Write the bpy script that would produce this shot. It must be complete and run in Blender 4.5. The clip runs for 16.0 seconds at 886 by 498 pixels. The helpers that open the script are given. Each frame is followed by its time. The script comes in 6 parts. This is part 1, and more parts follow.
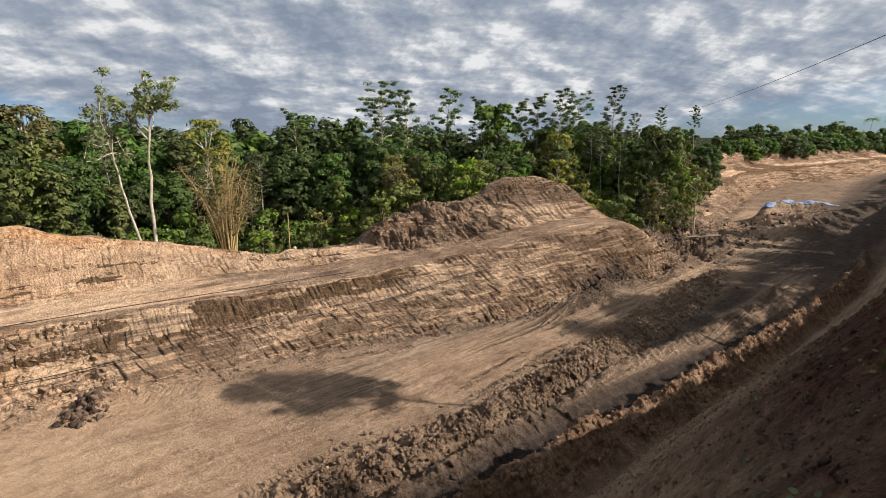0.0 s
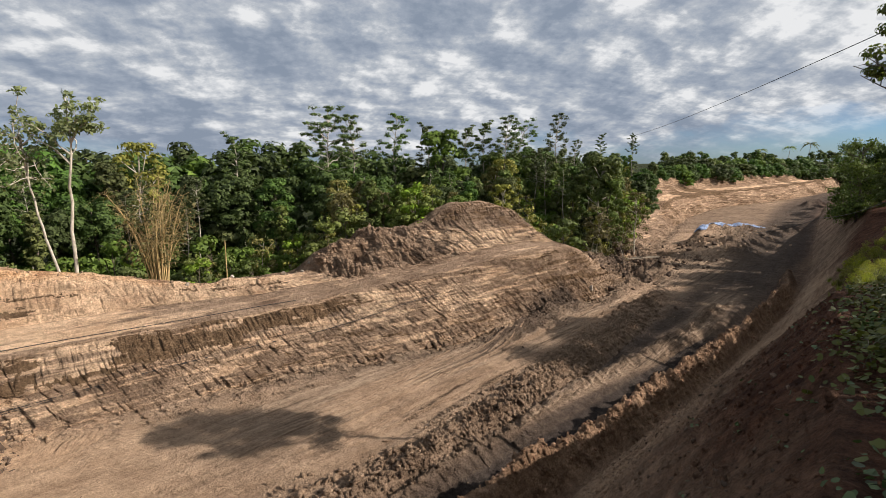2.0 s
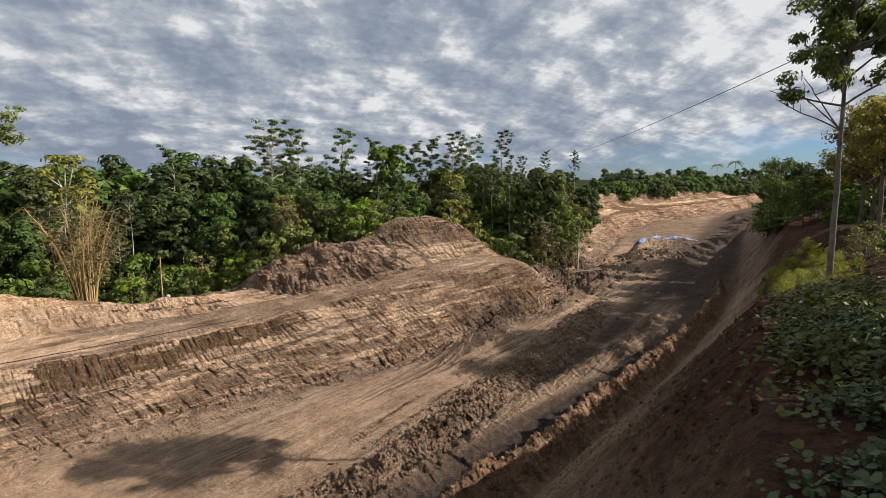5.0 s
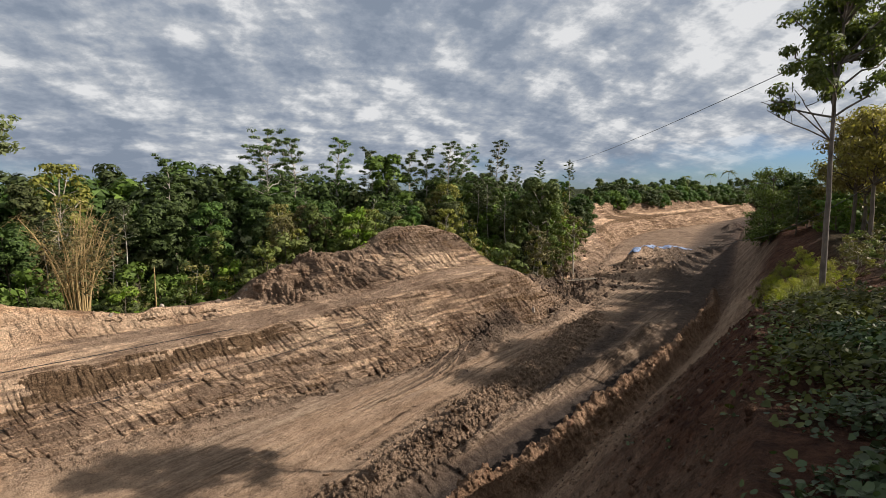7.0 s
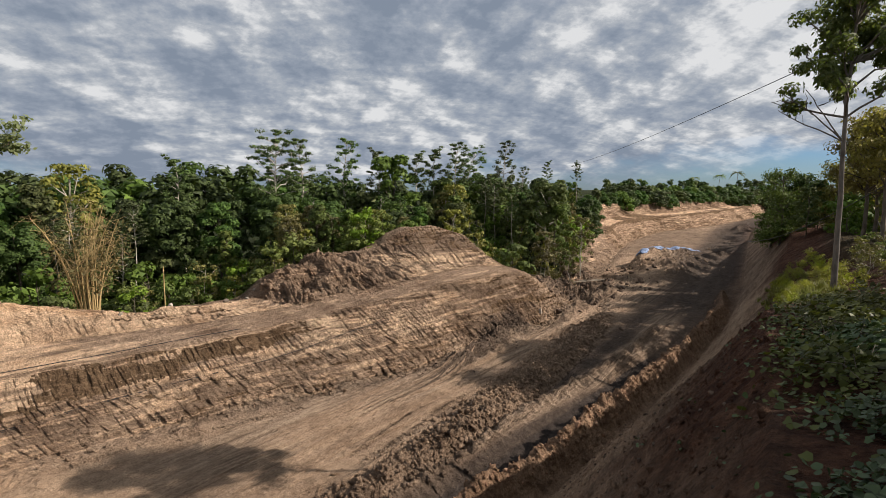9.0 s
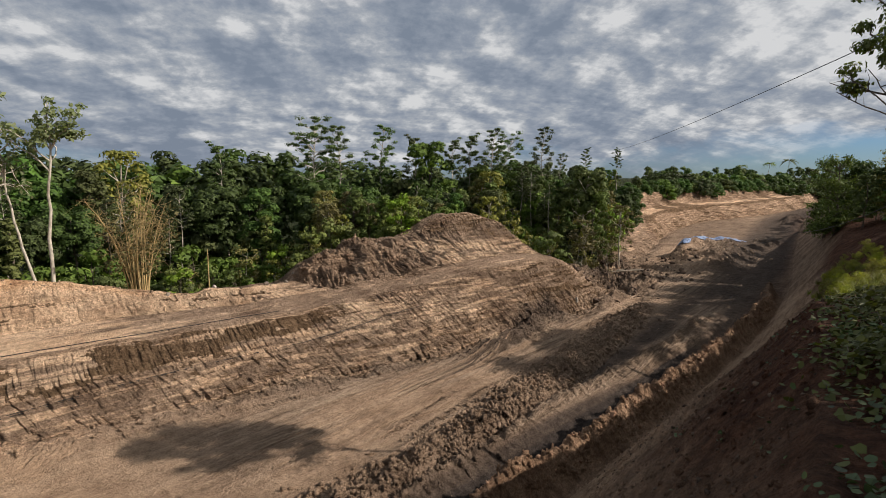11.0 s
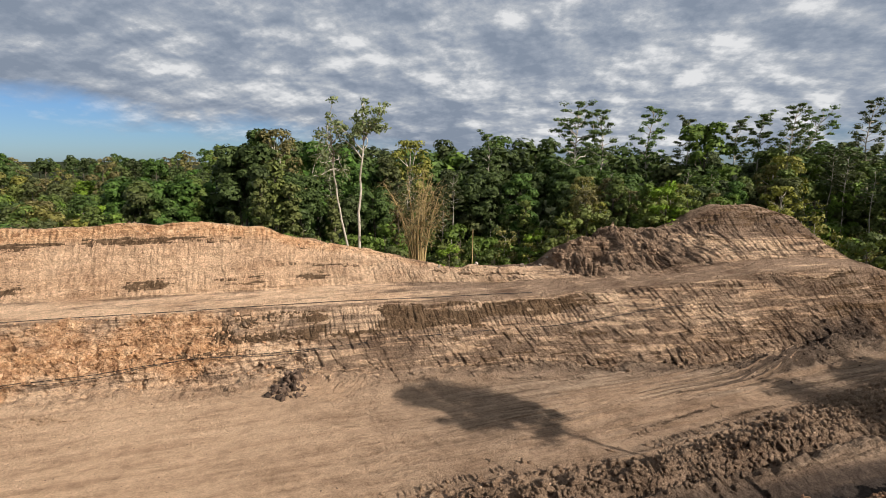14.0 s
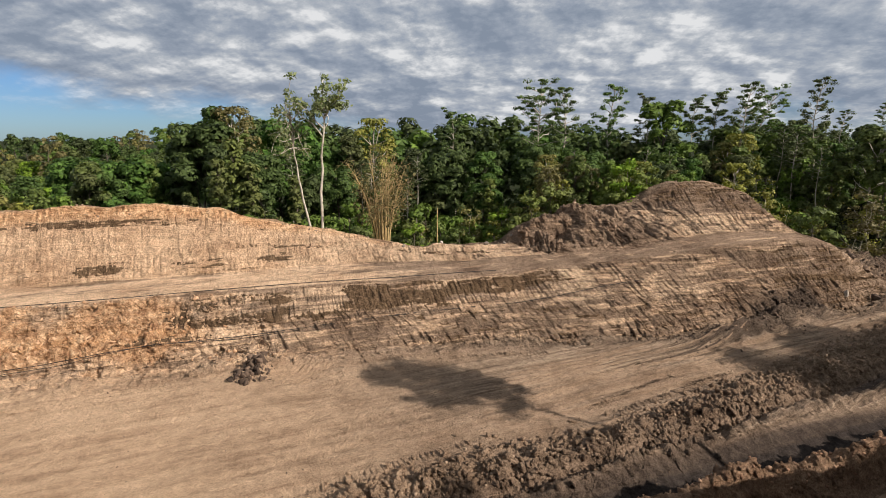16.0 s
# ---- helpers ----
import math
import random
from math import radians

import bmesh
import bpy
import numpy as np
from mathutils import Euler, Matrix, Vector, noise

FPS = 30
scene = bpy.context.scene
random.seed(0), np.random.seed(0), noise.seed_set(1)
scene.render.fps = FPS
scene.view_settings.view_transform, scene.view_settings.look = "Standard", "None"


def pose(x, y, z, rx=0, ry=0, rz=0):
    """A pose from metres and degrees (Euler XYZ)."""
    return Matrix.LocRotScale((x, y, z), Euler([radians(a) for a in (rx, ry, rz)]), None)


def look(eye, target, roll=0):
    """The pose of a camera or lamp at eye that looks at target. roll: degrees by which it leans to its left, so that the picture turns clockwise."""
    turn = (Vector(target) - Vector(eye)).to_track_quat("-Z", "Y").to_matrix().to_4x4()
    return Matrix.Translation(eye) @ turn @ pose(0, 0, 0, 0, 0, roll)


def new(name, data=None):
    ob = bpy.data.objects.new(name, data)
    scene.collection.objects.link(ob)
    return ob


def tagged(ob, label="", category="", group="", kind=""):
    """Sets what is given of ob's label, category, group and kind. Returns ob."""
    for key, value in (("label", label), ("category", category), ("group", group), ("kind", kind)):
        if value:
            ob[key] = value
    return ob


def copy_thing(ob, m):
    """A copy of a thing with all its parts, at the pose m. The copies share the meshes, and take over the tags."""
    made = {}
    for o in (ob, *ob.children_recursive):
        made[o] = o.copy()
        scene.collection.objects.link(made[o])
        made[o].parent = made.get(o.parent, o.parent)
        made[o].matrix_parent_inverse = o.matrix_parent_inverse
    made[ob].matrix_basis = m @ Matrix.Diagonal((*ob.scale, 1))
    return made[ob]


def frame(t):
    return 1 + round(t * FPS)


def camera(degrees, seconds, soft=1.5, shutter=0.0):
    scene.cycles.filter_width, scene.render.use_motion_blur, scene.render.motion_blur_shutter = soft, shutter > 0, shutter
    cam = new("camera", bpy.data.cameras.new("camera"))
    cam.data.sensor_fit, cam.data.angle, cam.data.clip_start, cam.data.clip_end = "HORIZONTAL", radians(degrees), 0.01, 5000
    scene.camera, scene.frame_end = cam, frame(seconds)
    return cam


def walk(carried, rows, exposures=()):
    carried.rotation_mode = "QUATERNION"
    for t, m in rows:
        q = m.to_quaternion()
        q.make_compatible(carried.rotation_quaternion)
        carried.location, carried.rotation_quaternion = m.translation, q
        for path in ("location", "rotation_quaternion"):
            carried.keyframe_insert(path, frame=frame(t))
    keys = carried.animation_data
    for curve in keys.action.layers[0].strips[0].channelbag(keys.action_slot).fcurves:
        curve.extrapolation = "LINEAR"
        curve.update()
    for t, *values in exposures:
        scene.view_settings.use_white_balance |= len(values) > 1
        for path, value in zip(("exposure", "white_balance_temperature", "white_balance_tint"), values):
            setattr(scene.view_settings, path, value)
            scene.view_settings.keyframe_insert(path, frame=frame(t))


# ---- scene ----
cam = camera(82.3, 16.0, 0.6)
PATH = [
    (0.0, pose(-0.408, -0.408, 10.001, 78.012, 0.766, -0.476)),
    (0.5, pose(-0.311, -0.271, 9.955, 78.494, 0.727, -2.040)),
    (1.0, pose(-0.175, -0.122, 9.987, 78.971, 0.696, -3.330)),
    (1.5, pose(-0.107, -0.056, 10.023, 80.064, 0.684, -6.998)),
    (2.0, pose(-0.035, -0.009, 10.028, 80.641, 0.525, -5.993)),
    (2.5, pose(0.011, 0.019, 10.016, 80.624, 0.485, -4.513)),
    (3.0, pose(0.024, 0.029, 10.013, 80.991, 0.539, -5.476)),
    (3.5, pose(0.038, 0.029, 9.995, 81.247, 0.514, -7.038)),
    (4.0, pose(0.060, 0.000, 10.024, 81.749, 0.481, -9.242)),
    (4.5, pose(0.069, 0.034, 10.012, 82.058, 0.433, -11.215)),
    (7.0, pose(0.065, 0.008, 10.035, 83.317, 0.225, -12.215)),
    (7.5, pose(0.052, 0.027, 10.032, 83.510, 0.203, -11.819)),
    (8.0, pose(0.038, 0.035, 10.026, 83.469, 0.182, -11.460)),
    (10.5, pose(0.016, 0.005, 10.004, 82.994, 0.042, -11.528)),
    (11.0, pose(0.013, 0.036, 9.931, 82.042, -0.057, -7.448)),
    (11.5, pose(-0.063, 0.013, 9.978, 80.714, -0.209, 3.435)),
    (12.0, pose(-0.100, -0.001, 9.993, 80.113, -0.193, 11.918)),
    (12.5, pose(-0.049, -0.026, 10.008, 79.976, -0.116, 14.650)),
    (13.0, pose(-0.018, -0.009, 10.010, 79.578, -0.118, 16.791)),
    (13.5, pose(-0.012, -0.038, 10.002, 79.647, -0.073, 19.404)),
    (14.0, pose(-0.042, -0.046, 9.998, 80.365, -0.069, 20.968)),
    (14.5, pose(0.014, -0.026, 9.950, 80.039, 0.002, 21.264)),
    (15.0, pose(0.011, -0.029, 9.978, 80.238, -0.014, 21.981)),
    (15.5, pose(0.074, 0.051, 9.967, 79.811, -0.003, 23.405)),
    (16.0, pose(0.060, 0.060, 9.984, 78.010, 0.091, 17.127)),
]
EXPOSURES = [(0.0, 0.58), (1.5, 0.60), (4.5, 0.54), (7.0, 0.48), (10.5, 0.34), (11.0, 0.27), (11.5, 0.25), (12.0, 0.40), (12.5, 0.46), (14.5, 0.50), (16.0, 0.49)]
walk(cam, PATH, EXPOSURES)

# ---- sky and sun ----
SUN_AZ, SUN_EL = 101.0, 33.0          # compass from +y towards +x
sun_dir = Vector((math.sin(radians(SUN_AZ)) * math.cos(radians(SUN_EL)),
                  math.cos(radians(SUN_AZ)) * math.cos(radians(SUN_EL)), math.sin(radians(SUN_EL))))
sun = new("sun", bpy.data.lights.new("sun", "SUN"))
sun.data.energy, sun.data.angle, sun.data.color = 5.0, radians(0.5), (1.0, 0.90, 0.80)
sun.matrix_world = look(sun_dir * 300, (0, 0, 0))


class Nodes:
    """Short hand for node trees."""

    def __init__(self, tree):
        self.tree = tree
        tree.nodes.clear()

    def add(self, kind, ins=(), operation="", use_clamp=False, data_type="", blend_type="", attribute_name=""):
        n = self.tree.nodes.new("ShaderNode" + kind)
        if operation:
            n.operation = operation
        if use_clamp:
            n.use_clamp = True
        if data_type:
            n.data_type, n.blend_type = data_type, blend_type
        if attribute_name:
            n.attribute_name = attribute_name
        for key, value in dict(ins).items():
            if isinstance(value, bpy.types.NodeSocket):
                self.tree.links.new(value, n.inputs[key])
            else:
                n.inputs[key].default_value = value
        return n

    def math(self, op, a, b=0.0, clamp=False):
        return self.add("Math", {0: a, 1: b}, operation=op, use_clamp=clamp).outputs[0]

    def mix(self, fac, a, b, blend="MIX"):
        n = self.add("Mix", {0: fac, 6: a, 7: b}, data_type="RGBA", blend_type=blend)
        return n.outputs[2]

    def ramp(self, fac, *stops):
        n = self.add("ValToRGB", {0: fac})
        e = n.color_ramp.elements
        while len(e) < len(stops):
            e.new(0.5)
        for el, (p, c) in zip(e, stops):
            el.position, el.color = p, (*c, 1) if len(c) == 3 else c
        return n.outputs[0]

    def noise(self, vec, scale, detail=4.0, rough=0.55, dist=0.0):
        return self.add("TexNoise", {"Vector": vec, "Scale": scale, "Detail": detail, "Roughness": rough, "Distortion": dist}).outputs[0]


def grey(v):
    return (v, v, v)


world = bpy.data.worlds.new("sky")
scene.world = world
world.use_nodes = True
N = Nodes(world.node_tree)
sky = N.add("TexSky")
sky.sky_type, sky.sun_disc, sky.sun_elevation, sky.sun_rotation = "NISHITA", False, radians(SUN_EL), radians(SUN_AZ)
sky.altitude, sky.dust_density, sky.ozone_density = 200.0, 0.4, 2.0
way = N.add("TexCoord").outputs["Generated"]
sep = N.add("SeparateXYZ", {0: way})
up_z = N.math("MAXIMUM", sep.outputs[2], 0.0)
flat = N.math("ADD", up_z, 0.33)
deck = N.add("CombineXYZ", {0: N.math("DIVIDE", sep.outputs[0], flat), 1: N.math("DIVIDE", sep.outputs[1], flat), 2: 0.35}).outputs[0]
toward_sun = N.add("VectorMath", {0: deck, 1: (0.055, -0.05, 0.0)}, operation="ADD").outputs[0]
big = N.noise(deck, 1.0, 3.0, 0.5, 0.3)
lumps = N.noise(deck, 2.3, 9.0, 0.6, 0.1)
lumps_lit = N.noise(toward_sun, 2.3, 9.0, 0.6, 0.1)
puffs = N.noise(deck, 8.0, 6.0, 0.6, 0.1)
puffs_lit = N.noise(N.add("VectorMath", {0: deck, 1: (0.018, -0.014, 0.0)}, operation="ADD").outputs[0], 8.0, 6.0, 0.6, 0.1)
# the deck thins out low down, to the sides
side = N.math("MULTIPLY", N.math("MULTIPLY", sep.outputs[0], sep.outputs[0]), 0.115)
cover = N.math("ADD", N.math("SUBTRACT", up_z, side), N.math("MULTIPLY", N.math("SUBTRACT", big, 0.5), 0.12))
cover = N.math("ADD", cover, N.math("MULTIPLY", N.math("SUBTRACT", lumps, 0.47), 0.16))
cover = N.ramp(N.math("ADD", N.math("MULTIPLY", cover, 8.0), 0.45), (0.3, grey(0)), (0.75, grey(1)))
cells = N.add("TexVoronoi", {"Vector": N.add("VectorMath", {0: deck, 1: N.add("VectorMath", {0: N.add("TexNoise", {"Vector": deck, "Scale": 4.0, "Detail": 5.0, "Roughness": 0.6}).outputs["Color"], 1: (0.35, 0.35, 0.0)}, operation="MULTIPLY").outputs[0]}, operation="ADD").outputs[0], "Scale": 6.5})
cells.feature = "SMOOTH_F1"
cells.inputs["Smoothness"].default_value = 0.18
billow = N.math("SUBTRACT", 0.5, cells.outputs["Distance"])
# thick parts are dark below, and the flanks that face the sun are bright
shade = N.math("SUBTRACT", 0.475, N.math("MULTIPLY", N.math("SUBTRACT", big, 0.5), 0.62))
shade = N.math("ADD", shade, N.math("MULTIPLY", N.math("SUBTRACT", lumps, lumps_lit), 1.35))
shade = N.math("ADD", shade, N.math("MULTIPLY", N.math("SUBTRACT", puffs, puffs_lit), 0.55))
shade = N.math("ADD", shade, N.math("MULTIPLY", billow, 0.36))
glow = N.math("MAXIMUM", N.add("VectorMath", {0: way, 1: tuple(sun_dir)}, operation="DOT_PRODUCT").outputs["Value"], 0.0)
shade = N.math("ADD", shade, N.math("MULTIPLY", N.math("MULTIPLY", glow, glow), 0.26))
cloud = N.ramp(shade, (0.28, (0.37, 0.445, 0.57)), (0.42, (0.50, 0.57, 0.69)), (0.54, (0.70, 0.75, 0.83)), (0.70, (1.22, 1.23, 1.25)))
blue = N.mix(1.0, sky.outputs[0], (0.066, 0.092, 0.138, 1), "MULTIPLY")
col = N.mix(cover, blue, cloud)
bg = N.add("Background", {0: col, 1: 0.445})
N.tree.links.new(bg.outputs[0], N.add("OutputWorld").inputs[0])

# ---- materials ----
def material(name):
    m = bpy.data.materials.new(name)
    m.use_nodes = True
    return m, Nodes(m.node_tree)


def finish(n, base, rough=0.9, bump=None, strength=0.5, distance=0.05, spec=0.25):
    ins = {"Base Color": base, "Roughness": rough, "Specular IOR Level": spec}
    if bump is not None:
        ins["Normal"] = n.add("Bump", {"Strength": strength, "Distance": distance, "Height": bump}).outputs[0]
    p = n.add("BsdfPrincipled", ins)
    n.tree.links.new(p.outputs[0], n.add("OutputMaterial").inputs[0])


def soil_material():
    m, n = material("cut_soil")
    pos = n.add("TexCoord").outputs["Object"]
    soil = n.add("Attribute", attribute_name="soil")
    rgb = n.add("SeparateColor", {0: soil.outputs["Color"]})
    clay, orange, damp_shade = rgb.outputs[0], rgb.outputs[1], rgb.outputs[2]
    more = n.add("SeparateColor", {0: n.add("Attribute", attribute_name="cover").outputs["Color"]})
    pale, litter, red = more.outputs[0], more.outputs[1], more.outputs[2]
    along = n.add("Mapping", {0: pos, 2: (0, 0, radians(-40.0))}).outputs[0]
    streak = n.noise(n.add("Mapping", {0: along, 3: (0.22, 2.2, 3.2)}).outputs[0], 1.0, 6, 0.6, 0.4)
    fine_streak = n.noise(n.add("Mapping", {0: along, 3: (2.6, 6.0, 9.0)}).outputs[0], 1.0, 5, 0.6, 0.6)
    lens = n.noise(n.add("Mapping", {0: along, 3: (0.55, 1.3, 6.0)}).outputs[0], 1.0, 7, 0.62, 0.5)
    lens2 = n.noise(n.add("Mapping", {0: along, 1: (13.0, 5.0, 2.0), 3: (0.30, 1.2, 5.5)}).outputs[0], 1.0, 7, 0.62, 0.5)

    def crisp(mask, by, lo, hi):
        return n.ramp(n.math("ADD", n.math("MULTIPLY", by, 1.5), n.math("SUBTRACT", mask, 0.75)), (lo, grey(0)), (hi, grey(1)))

    clay, pale = crisp(clay, lens, 0.48, 0.525), crisp(pale, lens2, 0.40, 0.58)
    n1 = n.noise(pos, 0.35, 5, 0.6)
    n2 = n.noise(pos, 2.6, 7, 0.68, 0.4)
    n3 = n.noise(pos, 16.0, 6, 0.75, 0.3)
    tone = n.math("ADD", n.math("MULTIPLY", n1, 0.6), n.math("MULTIPLY", streak, 0.4))
    base = n.ramp(tone, (0.37, (0.144, 0.094, 0.063)), (0.48, (0.247, 0.170, 0.117)), (0.59, (0.346, 0.243, 0.168)))
    base = n.mix(n.math("MULTIPLY", pale, 0.9), base, n.ramp(tone, (0.38, (0.50, 0.325, 0.205)), (0.58, (0.76, 0.54, 0.36))))
    base = n.mix(soil.outputs["Alpha"], base, n.ramp(n.math("ADD", n.math("MULTIPLY", n1, 0.25), n.math("ADD", n.math("MULTIPLY", n2, 0.15), n.math("MULTIPLY", streak, 0.6))), (0.41, (0.46, 0.305, 0.195)), (0.5, (0.62, 0.425, 0.275)), (0.6, (0.68, 0.475, 0.312))))
    trodden = n.add("SeparateColor", {0: n.add("Attribute", attribute_name="marks").outputs["Color"]}).outputs[2]
    track = n.noise(n.add("Mapping", {0: along, 3: (0.12, 3.4, 0.3)}).outputs[0], 1.0, 4, 0.7, 0.9)
    base = n.mix(n.math("MULTIPLY", trodden, 0.8), base, n.ramp(track, (0.40, (0.148, 0.105, 0.073)), (0.47, (0.297, 0.210, 0.146)), (0.54, (0.337, 0.245, 0.173)), (0.6, (0.465, 0.345, 0.245))))
    bed = n.noise(n.add("Mapping", {0: along, 1: (7.0, 3.0, 1.0), 3: (0.35, 0.7, 7.5)}).outputs[0], 1.0, 6, 0.62, 0.4)
    walls = n.add("SeparateColor", {0: n.add("Attribute", attribute_name="marks").outputs["Color"]}).outputs[0]
    base = n.mix(n.math("MULTIPLY", walls, 0.9), base, n.mix(1.0, base, n.ramp(bed, (0.40, (0.56, 0.52, 0.48)), (0.46, (0.86, 0.84, 0.82)), (0.52, grey(1.04)), (0.60, grey(1.2))), "MULTIPLY"))
    base = n.mix(orange, base, n.ramp(n2, (0.35, (0.42, 0.205, 0.10)), (0.5, (0.60, 0.345, 0.18)), (0.66, (0.68, 0.46, 0.28))))
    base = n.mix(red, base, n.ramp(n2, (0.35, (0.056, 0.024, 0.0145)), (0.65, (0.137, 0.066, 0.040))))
    base = n.mix(clay, base, n.ramp(n2, (0.3, (0.105, 0.064, 0.036)), (0.7, (0.205, 0.134, 0.080))))
    # dark soil of heaps and gully, and the shade painted on the lane
    base = n.mix(damp_shade, base, n.ramp(n2, (0.3, (0.030, 0.023, 0.020)), (0.7, (0.070, 0.055, 0.046))))
    base = n.mix(litter, base, n.ramp(n2, (0.3, (0.012, 0.017, 0.006)), (0.7, (0.035, 0.042, 0.015))))
    base = n.mix(n.math("SUBTRACT", 0.55, n.math("MULTIPLY", soil.outputs["Alpha"], 0.28)), base, n.ramp(n3, (0.37, grey(0.36)), (0.5, grey(1.0)), (0.64, grey(1.42))), "MULTIPLY")
    base = n.mix(0.16, base, n.ramp(fine_streak, (0.36, grey(0.5)), (0.5, grey(1.0)), (0.64, grey(1.3))), "MULTIPLY")
    base = n.mix(n.math("SUBTRACT", 0.55, n.math("MULTIPLY", soil.outputs["Alpha"], 0.38)), base, n.ramp(n2, (0.36, grey(0.62)), (0.5, grey(1.0)), (0.62, grey(1.28))), "MULTIPLY")
    loose = n.add("SeparateColor", {0: n.add("Attribute", attribute_name="marks").outputs["Color"]}).outputs[1]
    lumps = n.add("TexVoronoi", {"Vector": n.add("VectorMath", {0: pos, 1: n.add("VectorMath", {0: n.add("TexNoise", {"Vector": pos, "Scale": 3.0, "Detail": 4.0}).outputs["Color"], 1: (0.35, 0.35, 0.35)}, operation="MULTIPLY").outputs[0]}, operation="ADD").outputs[0], "Scale": 4.2}).outputs["Distance"]
    h = n.math("ADD", n.math("MULTIPLY", n2, 0.6), n.math("ADD", n.math("MULTIPLY", n3, 0.40), n.math("MULTIPLY", fine_streak, 0.35)))
    teeth = n.add("TexWave", {"Vector": along, "Scale": 1.0, "Distortion": 1.6, "Detail": 3.0, "Detail Scale": 0.9}).outputs[1]
    slant = n.add("TexWave", {"Vector": n.add("Mapping", {0: along, 2: (0, radians(28.0), 0)}).outputs[0], "Scale": 0.72, "Distortion": 2.6, "Detail": 3.0, "Detail Scale": 0.8}).outputs[1]
    marks = n.add("SeparateColor", {0: n.add("Attribute", attribute_name="marks").outputs["Color"]})
    grooves = n.math("ADD", n.math("MULTIPLY", teeth, marks.outputs[0]), n.math("MULTIPLY", slant, marks.outputs[1]))
    broken = n.ramp(n.noise(pos, 0.9, 3, 0.6, 0.5), (0.42, grey(0.0)), (0.6, grey(1.0)))
    h = n.math("ADD", h, n.math("MULTIPLY", n.math("MULTIPLY", grooves, broken), 0.42))
    rills = n.noise(n.add("Mapping", {0: along, 1: (3.0, 1.0, 0.0), 3: (0.3, 9.0, 0.5)}).outputs[0], 1.0, 4, 0.65, 0.5)
    h = n.math("ADD", h, n.math("MULTIPLY", n.math("MULTIPLY", n.math("ADD", track, n.math("MULTIPLY", rills, 0.6)), trodden), 1.0))
    layers = n.ramp(n.noise(n.add("Mapping", {0: along, 3: (0.9, 0.9, 9.0)}).outputs[0], 1.0, 5, 0.6, 0.5), (0.40, grey(0.0)), (0.5, grey(0.75)), (0.58, grey(1.0)))
    h = n.math("ADD", h, n.math("MULTIPLY", n.math("MULTIPLY", layers, marks.outputs[0]), 0.30))
    h = n.math("SUBTRACT", h, n.math("MULTIPLY", n.math("MULTIPLY", lumps, n.math("ADD", loose, 0.10)), 0.45))
    finish(n, base, 0.95, h, 1.0, 0.42, 0.1)
    return m


def rock_material(name, dark, light):
    m, n = material(name)
    pos = n.add("TexCoord").outputs["Object"]
    rnd = n.add("NewGeometry").outputs["Random Per Island"]
    n2 = n.noise(pos, 6.0, 5, 0.65)
    base = n.mix(rnd, (*dark, 1), (*light, 1))
    base = n.mix(0.6, base, n.ramp(n2, (0.3, grey(0.55)), (0.7, grey(1.3))), "MULTIPLY")
    finish(n, base, 0.95, n2, 0.7, 0.05, 0.15)
    return m


def leaf_material(name, dark, light, shine=0.12, back=0.16):
    m, n = material(name)
    rnd = n.add("NewGeometry").outputs["Random Per Island"]
    who = n.add("ObjectInfo").outputs["Random"]
    pos = n.add("TexCoord").outputs["Object"]
    big = n.noise(pos, 0.6, 2, 0.5)
    base = n.mix(n.math("ADD", n.math("MULTIPLY", rnd, 0.6), n.math("MULTIPLY", big, 0.5), True), (*dark, 1), (*light, 1))
    hue = n.add("HueSaturation", {"Hue": n.math("ADD", 0.478, n.math("MULTIPLY", who, 0.044)), "Saturation": n.math("ADD", 0.8, n.math("MULTIPLY", who, 0.3)),
                                  "Value": n.math("ADD", 0.72, n.math("MULTIPLY", who, 0.62)), "Color": base}).outputs[0]
    p = n.add("BsdfPrincipled", {"Base Color": hue, "Roughness": 0.55, "Specular IOR Level": shine})
    t = n.add("BsdfTranslucent", {0: n.mix(1.0, hue, (1.5, 1.6, 0.7, 1), "MULTIPLY")})
    mixed = n.add("MixShader", {0: back, 1: p.outputs[0], 2: t.outputs[0]})
    n.tree.links.new(mixed.outputs[0], n.add("OutputMaterial").inputs[0])
    return m


def bark_material(name, dark, light, scale=9.0):
    m, n = material(name)
    pos = n.add("TexCoord").outputs["Object"]
    st = n.add("Mapping", {0: pos, 3: (1, 1, 0.3)}).outputs[0]
    n2 = n.noise(st, scale, 5, 0.6)
    patch = n.noise(pos, 1.3, 3, 0.5)
    base = n.ramp(n.math("ADD", n.math("MULTIPLY", n2, 0.6), n.math("MULTIPLY", patch, 0.4)), (0.35, dark), (0.62, light))
    finish(n, base, 0.85, n2, 0.5, 0.02)
    return m


def plain(name, col, rough=0.6, spec=0.4, var=0.2):
    m, n = material(name)
    n2 = n.noise(n.add("TexCoord").outputs["Object"], 5.0, 4, 0.6)
    finish(n, n.ramp(n2, (0.3, tuple(c * (1 - var) for c in col)), (0.7, tuple(min(1, c * (1 + var)) for c in col))), rough, n2, 0.2, 0.01, spec)
    return m


